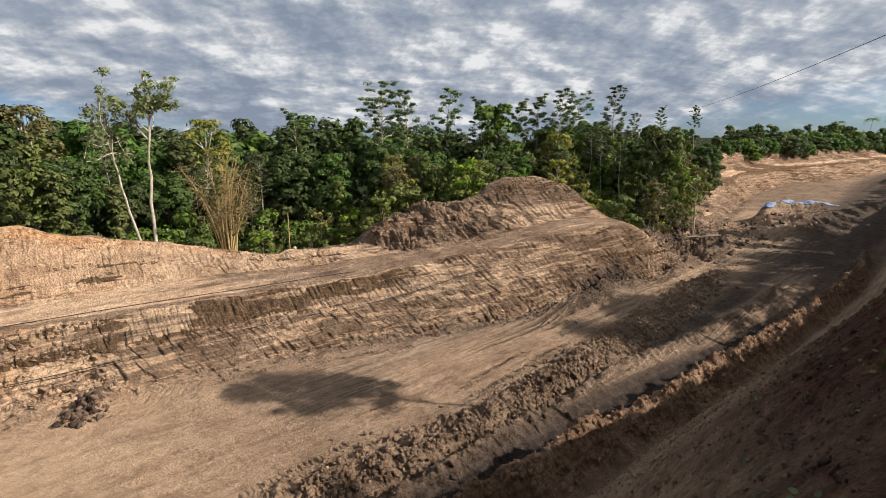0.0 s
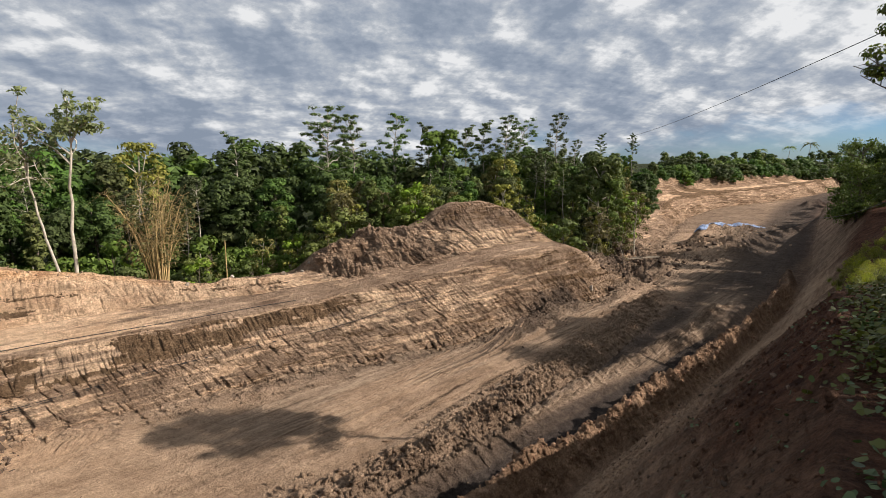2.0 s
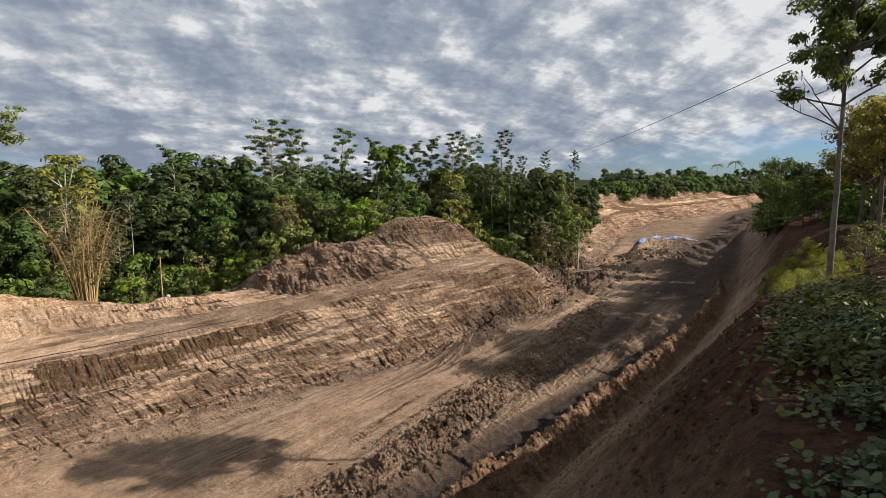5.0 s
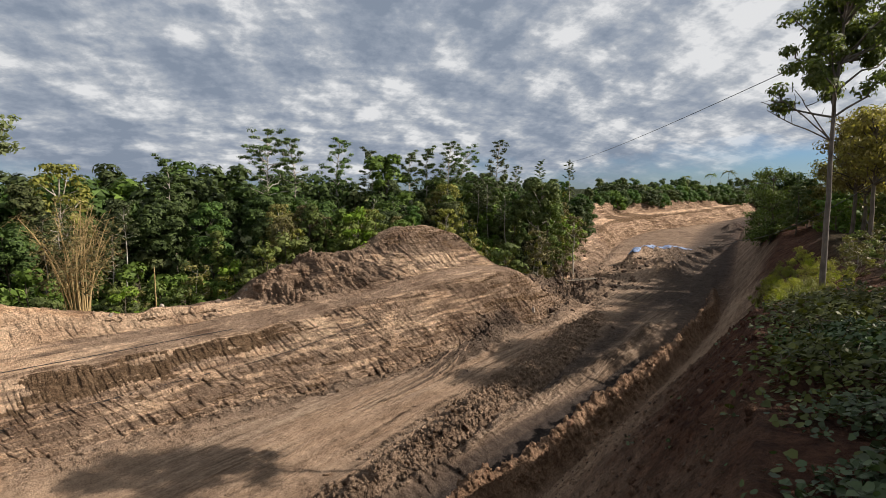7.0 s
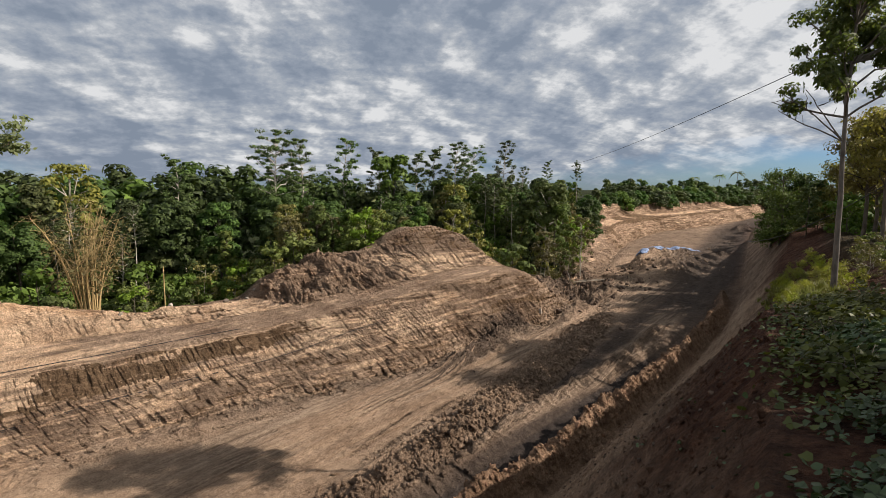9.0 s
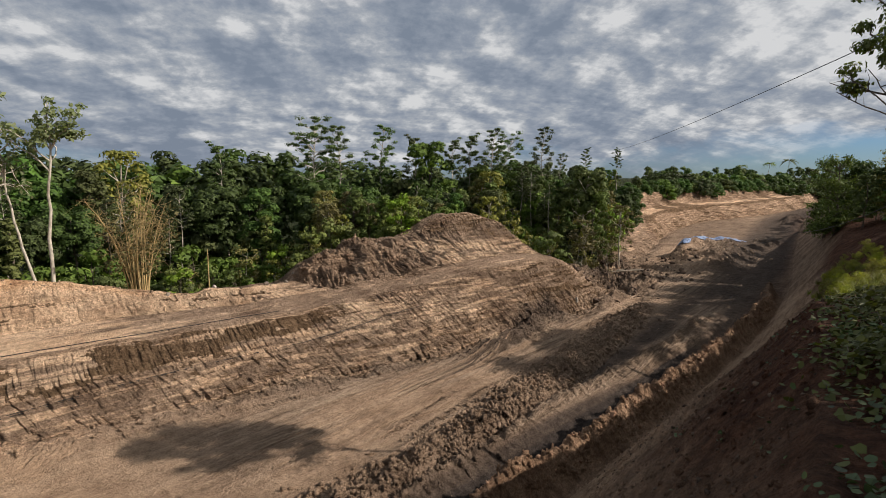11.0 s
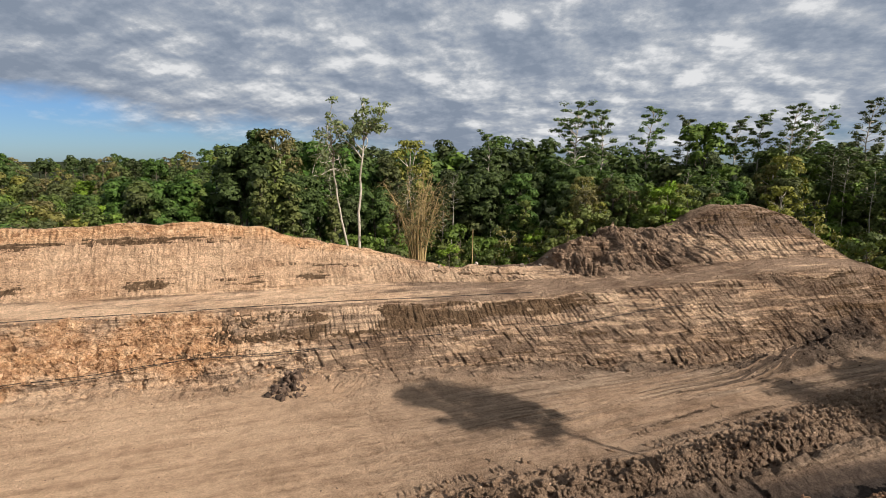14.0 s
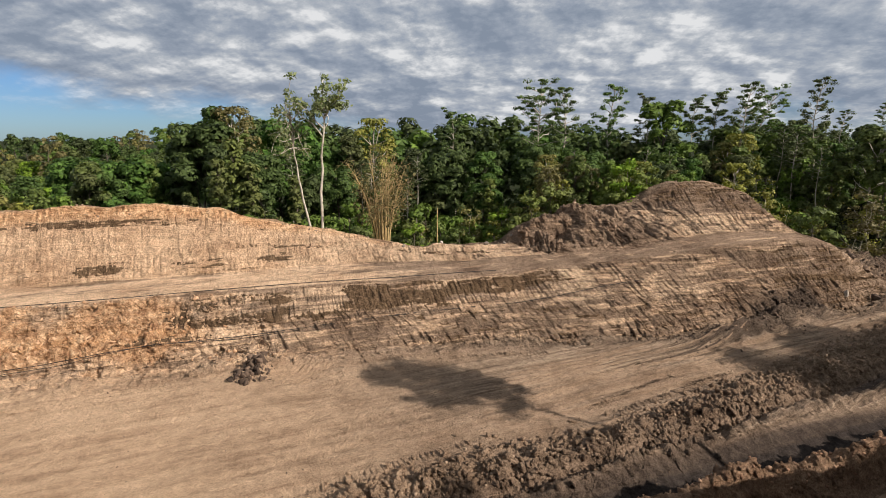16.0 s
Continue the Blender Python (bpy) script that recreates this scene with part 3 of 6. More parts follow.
    Z = Z + cone2 * (0.55 + 0.5 * lump + 0.12 * fine + 0.1 * np.abs(np.mod(np.hypot(A - 0.5, B - 22) / 0.3, 1) - 0.5))
    # near bank
    Z = Z + near * slope * (0.10 * lump + 0.05 * fine + 0.16 * big) + near * top * (0.12 * big + 0.04 * fine)
    Z = Z + (1 - near) * 0.3 * big
    # ---- soils ----
    strat = fbm(A * 0.22, Z * 2.2, 121, 4, 0.6)
    hz = (Z - curve(A, TOE_Z)) / np.maximum(curve(A, EDGE_Z) - curve(A, TOE_Z), 0.3)
    mid_h = curve(A, ((-6, 0.70), (2, 0.70), (8, 0.72), (12, 0.80), (18, 0.84), (28, 0.84))) + 0.03 * strat
    half_h = curve(A, ((-4.5, 0.04), (-2.2, 0.15), (3, 0.19), (8, 0.18), (12, 0.13), (16, 0.10), (19, 0.03)))
    ragged = fbm(A * 0.9, hz * 5.0, 128, 4, 0.6)
    seam = 1 - sstep(np.abs(hz - mid_h) / half_h + 0.35 * ragged, 0.75, 1.15)
    thin = np.exp(-((hz - 0.93 + 0.02 * strat) / 0.035) ** 4) * sstep(fbm(A * 0.3, A * 0, 125, 2), -0.5, -0.2)
    thin = np.maximum(thin, np.exp(-((hz - 0.42 + 0.03 * strat) / 0.03) ** 4) * sstep(fbm(A * 0.25, A * 0, 126, 2), -0.1, 0.2))
    seam = np.maximum(seam * sstep(A, -4, -2.6) * (1 - sstep(A, 16, 19)), thin * sstep(A, -7, -4) * (1 - sstep(A, 17, 21))) * band(10, 12, 0.05)
    streaks = sstep(fbm(A * 0.30, hz * 8.0, 127, 3), 0.12, 0.30)
    streaks = np.maximum(streaks, np.exp(-(((A + 0.2) / 2.4) ** 2 + ((hz - 0.74) / 0.07) ** 2) ** 2))
    clay = seam * (0.70 - 0.46 * streaks)
    uz = (Z - curve(A, BACK_Z)) / np.maximum(curve(A, CREST_Z) - curve(A, BACK_Z), 0.3)
    wisp = fbm(A * 0.55, Z * 2.5, 129, 4, 0.6)
    low_band = np.exp(-((Z - 3.26 - 0.06 * strat) / 0.20) ** 4) * sstep(fbm(A * 0.45, Z * 0.6, 131, 3), -0.25, 0.25) * sstep(-A, -5, -1)
    high_band = np.exp(-((uz - 0.77 - 0.03 * strat) / 0.05) ** 4) * sstep(fbm(A * 0.35, A * 0 + 4.0, 133, 3), -0.35, 0.1) * sstep(-A, -5, 0)
    mid_band = np.exp(-((uz - 0.45 - 0.05 * strat) / 0.06) ** 4) * sstep(fbm(A * 0.5, A * 0 + 9.0, 135, 3), -0.2, 0.2) * sstep(A, -4, 1)
    bands = np.maximum(np.maximum(low_band, 0.8 * high_band), 0.75 * mid_band)
    low_band = np.maximum(low_band, np.exp(-((Z - 3.05) / 0.05) ** 2) * sstep(fbm(A * 0.8, A * 0 + 2.0, 137, 3), 0.0, 0.3) * sstep(-A, -10, -4))
    clay = np.maximum(clay, upper * (0.24 + bands * (0.42 + 0.22 * wisp)) * near)
    clay = np.maximum(clay, 0.36 * talus * right)
    clay = np.maximum(clay, 0.20 * cut * near)
    clay = np.maximum(clay, 0.30 * heap)
    clay = np.maximum(clay, 0.46 * upper * sstep(A, 22.5, 25) * (1 - sstep(A, 34, 36)) * sstep(Z + 0.3 * big, 5.5, 5.9))
    clay = np.maximum(clay, 0.44 * (cut + talus) * sstep(A, 25, 31) * near * (1 - sstep(A, 40, 50)))
    orange = sstep(-A, -1.0, 4.0) * (cut + talus) * sstep(fbm(A * 0.4, Z * 0.8, 141, 3), -0.4, 0.2) * 0.75
    orange = np.maximum(orange, (0.20 + 0.3 * sstep(uz, 0.72, 0.9)) * upper * sstep(-A, -8, 0) + 0.4 * band(5, 7.4) * sstep(-A, -16, -4) * near)
    pale = near * np.maximum(upper * (0.42 + 0.42 * sstep(-A, -22, -8)), cut * (0.49 - 0.04 * sstep(A, 14, 22) - 0.1 * sstep(A, 25, 31)))
    mound_low = upper * sstep(A, 22, 24.5) * (1 - sstep(A, 33, 35)) * (1 - sstep(Z + 0.25 * big, 5.2, 5.7))
    pale = np.maximum(pale * (1 - 0.45 * sstep(A, 21, 25) * upper), 0.56 * mound_low)
    pale = np.maximum(pale, 0.34 * heap)
    pale = np.maximum(pale, near * bench * (0.3 + 0.35 * sstep(-A, -14, -2)))
    pale = np.maximum(pale, near * floor * 0.16)
    even = near * floor * (0.22 + 0.66 * sstep(-A, -11, 7)) * (1 - 0.5 * churn) * sstep(B, 11.3, 12.9)
    pale = np.maximum(pale, near * talus * (0.42 + 0.1 * sstep(-A, -4, 4) - 0.16 * sstep(A, 22, 30)))
    for level_ in (4.15, 4.55):
        pale = np.maximum(pale, near * upper * 0.75 * np.exp(-((Z - level_ - 0.06 * strat) / 0.06) ** 2) * sstep(-A, -6, -2))
    pale = np.maximum(pale, near * slope * 0.18)
    even = np.maximum(even, near * slope * (1 - sstep(A, 40, 55)) * 0.42 * (1 - sstep(V + 0.3 * big, 14.7, 15.8)))
    # the shaded lane, painted dark and left clear of the sunlit strip
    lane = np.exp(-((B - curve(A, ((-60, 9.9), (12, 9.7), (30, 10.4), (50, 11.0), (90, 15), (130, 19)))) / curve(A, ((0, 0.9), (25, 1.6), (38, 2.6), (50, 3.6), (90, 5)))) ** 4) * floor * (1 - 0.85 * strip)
    # lane shade and some of the far floor's shade, put into the soil colour
    damp_shade = np.maximum(lane * 0.86, 0.4 * floor * sstep(A, 70, 82) * (1 - sstep(A, 118, 130)) * (1 - isl))
    # shade on the bed of the sunk lane, painted in with a firm edge
    damp_shade = np.maximum(damp_shade, sstep(sunk, 0.35, 0.65) * floor * near * (1 - sstep(A, 30, 36)))
    damp_shade = np.maximum(damp_shade, 0.75 * sstep(cone, 0.15, 0.5))
    damp_shade = np.maximum(damp_shade, 0.12 * cone2)
    damp_shade = np.maximum(damp_shade, 0.7 * gully * sstep(lump, -0.4, 0.2))
    damp_shade = np.maximum(damp_shade, 0.45 * churn * right)
    ridge_zone = np.exp(-((B - curve(A, RIDGES[0][2])) / 1.2) ** 4) * floor * near
    damp_shade = np.maximum(damp_shade, 0.12 * ridge_zone * sstep(A, 2, 12))
    # red soil at the bank's foot, with the bank's shade painted in as darkness
    foot_shade = np.exp(-((B - curve(A, FOOT_B) - 0.8) / 1.3) ** 4)
    # the ridge top is kept lighter and more orange, as the sunlit part
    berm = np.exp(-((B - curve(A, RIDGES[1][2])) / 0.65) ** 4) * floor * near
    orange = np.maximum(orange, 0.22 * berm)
    red = np.clip(slope * (0.05 + 0.95 * sstep(V + 0.35 * big, 15.25, 16.05)) + top * near + foot_shade * floor * 0.75 * (1 - 0.6 * berm), 0, 1)
    red = np.maximum(red, 0.10 * heap)
    litter = sstep(-V, -6.6, -5.4) + sstep(V, 16.6, 17.2) * 0.8
    litter = np.clip(np.maximum(litter, sstep(A, 42, 48) * (1 - sstep(A, 74 + 2 * big, 78 + 2 * big)) * band(5, 9.4)), 0, 1)
    far_wall = sstep(A, 74, 82) * band(7, 12, 0.1)
    ribs = sstep(fbm(A * 0.16 + 0.3 * Z, Z * 0.25, 161, 3), 0.15, 0.5) * far_wall
    clay = np.maximum(clay, 0.52 * ribs + 0.2 * far_wall * sstep(fbm(A * 0.04, Z * 1.6, 163, 3), 0.0, 0.4) + 0.52 * sstep(A, 74, 82) * band(10.0, 10.35, 0.1))
    orange = np.maximum(orange, 0.08 * far_wall)
    pale = np.maximum(pale, far_wall * (0.36 + 0.2 * band(9.1, 10, 0.1)) * (1 - ribs))
    bite = 0.4 + 0.6 * gate
    ridge_loose = sum(np.exp(-((B - curve(A, line)) / (1.6 * half)) ** 4) for high, half, line in RIDGES) * floor
    marks = (np.clip(upper + 0.8 * cut, 0, 1) * bite * near, np.clip(np.maximum(np.maximum(talus * rough, loose), np.maximum(ridge_loose, heap)), 0, 1) * near, trodden)
    return B, Z, (clay, orange, damp_shade, even), (pale, litter, red), marks


def mesh_from(name, verts, faces, mat, smooth=False):
    me = bpy.data.meshes.new(name)
    verts, faces = np.asarray(verts, np.float32), np.asarray(faces, np.int32)
    n, k = faces.shape
    me.vertices.add(len(verts))
    me.vertices.foreach_set("co", verts.ravel())
    me.loops.add(n * k)
    me.loops.foreach_set("vertex_index", faces.ravel())
    me.polygons.add(n)
    me.polygons.foreach_set("loop_start", np.arange(0, n * k, k, dtype=np.int32))
    if smooth:
        me.polygons.foreach_set("use_smooth", np.ones(n, bool))
    me.materials.append(mat)
    me.update(calc_edges=True)
    return me


GA, GB, GZ, GV = ground_grid()
PLAN_B, PLAN_Z = profile(GA[0])
GB2, GZ2, SOILS, COVERS, MARKS = relief(GA, GB, GZ, GV)
gx, gy = xy(GA, GB2)
nr, nc = gx.shape
idx = np.arange(nr * nc).reshape(nr, nc)
quads = np.stack([idx[:-1, :-1], idx[1:, :-1], idx[1:, 1:], idx[:-1, 1:]], -1).reshape(-1, 4)
me = mesh_from("ground", np.stack([gx, gy, GZ2], -1).reshape(-1, 3), quads, SOIL, True)
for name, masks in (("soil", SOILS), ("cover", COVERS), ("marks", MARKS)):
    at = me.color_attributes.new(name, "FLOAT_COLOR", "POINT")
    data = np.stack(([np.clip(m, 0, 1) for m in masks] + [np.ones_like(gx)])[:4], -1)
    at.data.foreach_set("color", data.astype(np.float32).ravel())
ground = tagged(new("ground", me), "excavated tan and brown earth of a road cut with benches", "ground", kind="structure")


def ground_z(x, y):
    a, b = ab(x, y)
    col = int(np.argmin(np.abs(GA[0] - a)))
    bb, zz = GB2[:, col], GZ2[:, col]
    return float(np.interp(-b, -bb, zz))

# ---- growing things ----
def part(name, me, parent, label=""):
    ob = new(name, me)
    ob.parent = parent
    return tagged(ob, label)


def tube(path, radii, sides=6):
    """Verts and quads of a tapering round tube along a path."""
    path = np.asarray(path, float)
    d = np.gradient(path, axis=0)
    d /= np.linalg.norm(d, axis=1)[:, None] + 1e-9
    ref = np.array([0.31, 0.17, 0.93]) if abs(d[0][2]) < 0.9 else np.array([1.0, 0.1, 0])
    u = np.cross(d, ref)
    u /= np.linalg.norm(u, axis=1)[:, None] + 1e-9
    w = np.cross(d, u)
    ang = np.linspace(0, 2 * np.pi, sides, endpoint=False)
    ring = path[:, None] + np.asarray(radii)[:, None, None] * (np.cos(ang)[None, :, None] * u[:, None] + np.sin(ang)[None, :, None] * w[:, None])
    n = len(path)
    i = np.arange(n * sides).reshape(n, sides)
    j = np.roll(i, -1, 1)
    q = np.stack([i[:-1], j[:-1], j[1:], i[1:]], -1).reshape(-1, 4)
    return ring.reshape(-1, 3), q


class Heap:
    """Collects verts and faces of one mesh."""

    def __init__(self):
        self.v, self.f, self.n, self.nor, self.where = [], [], 0, [], []

    def add(self, vf):
        v, f = vf
        self.v.append(np.asarray(v, float))
        self.f.append(np.asarray(f) + self.n)
        self.n += len(v)

    def mesh(self, name, mat, smooth=False):
        me_ = mesh_from(name, np.concatenate(self.v), np.concatenate(self.f), mat, smooth or bool(self.nor))
        if self.nor:
            me_.normals_split_custom_set_from_vertices(np.concatenate(self.nor))
        return me_

    def tuft(self, made, way_, n, jitter):
        """Leaves that are shaded as the rounded tuft they belong to."""
        self.add(made)
        per_leaf = way_ + jitter
        per_leaf /= np.linalg.norm(per_leaf, axis=1)[:, None] + 1e-9
        self.nor.append(np.repeat(per_leaf, len(made[0]) // n, 0))


def leaves(rng, at, out, size, aspect=0.55, up=0.35, droop=0.0):
    """Folded four-cornered leaves (two triangles joined at the midrib) at points, facing roughly outwards."""
    n = len(at)
    nor = out + rng.normal(0, 0.22, (n, 3)) + np.array([0, 0, up])
    nor /= np.linalg.norm(nor, axis=1)[:, None] + 1e-9
    along = np.cross(nor, rng.normal(0, 1, (n, 3)))
    along[:, 2] -= droop
    along /= np.linalg.norm(along, axis=1)[:, None] + 1e-9
    side = np.cross(nor, along)
    s = size * rng.uniform(0.6, 1.35, n)[:, None]
    tip = at + along * s
    lift = nor * s * 0.12
    l, r = at + along * s * 0.45 + side * s * aspect * 0.5 + lift, at + along * s * 0.45 - side * s * aspect * 0.5 + lift
    v = np.stack([at, r, tip, l], 1).reshape(-1, 3)
    return v, np.arange(4 * n).reshape(n, 4)


def blades(rng, at, out, size, aspect=0.95, up=0.35, droop=0.0):
    """Three-cornered leaf sprays, for trees that stand far off."""
    n = len(at)
    nor = out + rng.normal(0, 0.3, (n, 3)) + np.array([0, 0, up])
    nor /= np.linalg.norm(nor, axis=1)[:, None] + 1e-9
    along_ = np.cross(nor, rng.normal(0, 1, (n, 3)))
    along_[:, 2] -= droop
    along_ /= np.linalg.norm(along_, axis=1)[:, None] + 1e-9
    side = np.cross(nor, along_)
    s = size * rng.uniform(0.6, 1.35, n)[:, None]
    v = np.stack([at - along_ * s * 0.3 - side * s * aspect * 0.5, at + along_ * s * 0.7, at - along_ * s * 0.3 + side * s * aspect * 0.5], 1)
    return v.reshape(-1, 3), np.arange(3 * n).reshape(-1, 3)


def clump(rng, centre, radius, n, size, squash=0.75, shell=0.45, leaf=leaves, **kw):
    d = rng.normal(0, 1, (n, 3))
    d /= np.linalg.norm(d, axis=1)[:, None]
    rad = radius * (shell + (1 - shell) * rng.uniform(0, 1, n) ** 0.6)
    at = centre + d * rad[:, None] * np.array([1, 1, squash])
    return leaf(rng, at, d, size, **kw), d * 0.9 + np.array([0, 0, 0.25]), n, rng.normal(0, 0.22, (n, 3))


def bent(rng, a, b, n=6, wob=0.06):
    t = np.linspace(0, 1, n)[:, None]
    p = np.asarray(a) * (1 - t) + np.asarray(b) * t
    k = np.linalg.norm(np.asarray(b) - np.asarray(a))
    return p + rng.normal(0, wob * k / n, (n, 3)).cumsum(0) * np.sin(np.pi * t)


def tree(name, label, seed, height, spread, bare, clumps, per, size, mat, bark, trunk_r=0.18, shape="round", squash=0.75, radius=None, trunk_lean=0.0, category="tree", leaf=leaves):
    """A tapered trunk with limbs and a crown of many leaves in uneven clumps. bare: the part of the height below the crown."""
    rng = np.random.default_rng(seed)
    top = np.array([trunk_lean * height, rng.normal(0, 0.02) * height, height * 0.93])
    spine = bent(rng, (0, 0, -0.4), top, 9, 0.12)
    wood, crown = Heap(), Heap()
    wood.add(tube(spine, np.linspace(trunk_r, trunk_r * 0.22, 9), 7))
    base = bare * height

    def spine_at(z):
        k = np.clip(z / (height * 0.93) * 8, 0, 8)
        lo = min(7, int(k))
        return spine[lo] * (1 - (k - lo)) + spine[lo + 1] * (k - lo)

    if shape == "limb":
        # limbs that rise from the trunk and carry flat sprays along their outer half
        limbs = max(5, clumps // 3)
        for k in range(limbs):
            h = (k + rng.uniform(0, 0.8)) / limbs
            fork = spine_at(base + (height * 0.93 - base) * h)
            ang, rise = k * 2.4 + rng.uniform(-0.5, 0.5), rng.uniform(0.25, 0.75) + 0.5 * h
            reach = spread * (1.05 - 0.5 * h) * rng.uniform(0.55, 1.1)
            end = fork + np.array([math.cos(ang) * reach, math.sin(ang) * reach, rise * reach * 0.8])
            line = bent(rng, fork, end, 6, 0.3)
            wood.add(tube(line, np.linspace(trunk_r * 0.34, 0.02, 6), 4))
            for t in (3, 4, 5):
                c = line[t] + rng.normal(0, 0.22 * (radius or 0.8), 3)
                crown.tuft(*clump(rng, c, (radius or 0.8) * rng.uniform(0.6, 1.2), max(6, int(per * rng.uniform(0.5, 1.3))), size, squash, shell=0.2, leaf=leaf))
        clumps = 0
    for k in range(clumps):
        if shape == "round":
            h = rng.uniform(0, 1)
            w = math.sqrt(max(0.02, 1 - (2 * h * 0.93 - 0.86) ** 2)) * rng.uniform(0.55, 1.0)
        elif shape == "column":
            h = k / clumps
            w = rng.uniform(0.2, 0.8) * (1.1 - 0.5 * h)
        else:                                   # umbrella
            h = 0.5 + 0.5 * rng.uniform(0, 1)
            w = math.sqrt(rng.uniform(0.02, 1)) * (1.25 - 0.55 * h)
        ang = rng.uniform(0, 2 * math.pi)
        z = base + (height - base) * h
        s = spine_at(z)
        c = np.array([s[0] + math.cos(ang) * spread * w, s[1] + math.sin(ang) * spread * w, z])
        r = (radius or spread * 0.40) * rng.uniform(0.6, 1.25)
        crown.tuft(*clump(rng, c, r, max(6, int(per * rng.uniform(0.6, 1.3))), size, squash, shell=0.8, leaf=leaf))
        if k % 3 == 0:
            fork = spine_at(z * rng.uniform(0.6, 0.9))
            wood.add(tube(bent(rng, fork, c, 5, 0.2), np.linspace(trunk_r * 0.32, 0.015, 5), 3))
    root = tagged(new(name), label, category)
    part("trunk", wood.mesh("trunk", bark, True), root)
    part("crown", crown.mesh("crown", mat), root)
    root["tall"] = float(height)
    return root


def forest_tree(name, label, seed, height, wide, bare, heads, head_r, cover, size, mat, bark, trunk_r=0.16, shape="dome", drape=0, category="tree"):
    """A broadleaf tree of the wood: boughs that each end in a dense head of foliage, with dark gaps between the heads.
    cover: leaf area over head area; drape: hanging curtains of climbers down the sides."""
    rng = np.random.default_rng(seed)
    spine = bent(rng, (0, 0, -0.4), (rng.normal(0, 0.03) * height, rng.normal(0, 0.03) * height, height * 0.9), 8, 0.15)
    stem, crown = Heap(), Heap()
    stem.add(tube(spine, np.linspace(trunk_r, trunk_r * 0.3, 8), 6))
    base = bare * height

    def at_height(z):
        k = np.clip(z / (height * 0.9) * 7, 0, 7)
        lo = min(6, int(k))
        return spine[lo] * (1 - (k - lo)) + spine[lo + 1] * (k - lo)

    def head(c, r, squash):
        n = int(cover * 8.5 * r * r * (0.5 + 0.5 * squash) / (0.475 * size * size))
        d = rng.normal(0, 1, (n, 3))
        d /= np.linalg.norm(d, axis=1)[:, None]
        d[:, 2] = np.where(d[:, 2] < -0.45, -d[:, 2], d[:, 2])
        bumpy = 0.80 + 0.24 * np.sin(d[:, 0] * 4.1 + seed + c[0]) * np.sin(d[:, 1] * 4.7 + c[1]) * np.sin(d[:, 2] * 4.3 + c[2]) + 0.16 * rng.uniform(-1, 1, n)
        at = c + d * (r * bumpy)[:, None] * np.array([1, 1, squash])
        crown.tuft(blades(rng, at, d, size), d + np.array([0, 0, 0.15]), n, rng.normal(0, 0.36, (n, 3)))

    for k in range(heads):
        h = (k + rng.uniform(0.1, 0.9)) / heads
        if shape == "dome":
            w = math.sqrt(max(0.0, 1 - (1.25 * h - 0.35) ** 2)) * (1.0 if h < 0.8 else 0.75)
        elif shape == "spire":
            w = 1.05 - 0.85 * h
        elif shape == "table":
            h = 0.45 + 0.55 * h
            w = 1.15 - 0.5 * h
        else:                                   # column
            w = 0.75 - 0.2 * h
        w *= rng.uniform(0.55, 1.0)
        ang = k * 2.399 + rng.uniform(-0.4, 0.4)
        r = head_r * rng.uniform(0.65, 1.3)
        z = base + (height - base - r * 0.6) * h
        c = at_height(z) + np.array([math.cos(ang) * wide * w, math.sin(ang) * wide * w, 0.0])
        head(c, r, rng.uniform(0.6, 0.95))
        if k % 2 == 0:
            stem.add(tube(bent(rng, at_height(z * rng.uniform(0.7, 0.9)), c, 4, 0.2), np.linspace(trunk_r * 0.4, 0.02, 4), 3))
    for k in range(drape):
        ang = rng.uniform(0, 2 * math.pi)
        foot_ = at_height(base + 1) + np.array([math.cos(ang), math.sin(ang), 0]) * wide * rng.uniform(0.35, 0.9)
        low, top = height * rng.uniform(0.05, 0.3), height * rng.uniform(0.6, 0.85)
        for z in np.arange(low, top, 0.55):
            head(np.array([foot_[0] + rng.normal(0, 0.12), foot_[1] + rng.normal(0, 0.12), z]), rng.uniform(0.3, 0.55), 1.2)
    root = tagged(new(name), label, category)
    part("trunk", stem.mesh("trunk", bark, True), root)
    part("crown", crown.mesh("crown", mat), root)
    root["tall"] = float(height)
    return root


def put(ob, x, y, turn=0.0, scale=1.0, z=None, first=False):
    """A copy of a thing, or the thing itself, on the ground at x, y."""
    m = pose(x, y, (ground_z(x, y) if z is None else z) - 0.1, 0, 0, turn)
    if first:
        ob.matrix_basis = m
        ob.scale = (scale, scale, scale)
        return ob
    c = copy_thing(ob, m)
    c.scale = (scale, scale, scale)
    return c


def put_tall(ob, x, y, top, turn=0.0, first=False):
    """The same, scaled so that its top stands at the height top."""
    z = ground_z(x, y)
    return put(ob, x, y, turn, (top - z) / ob["tall"], z, first)


def polar(az, d):
    return d * math.sin(radians(az)), d * math.cos(radians(az))


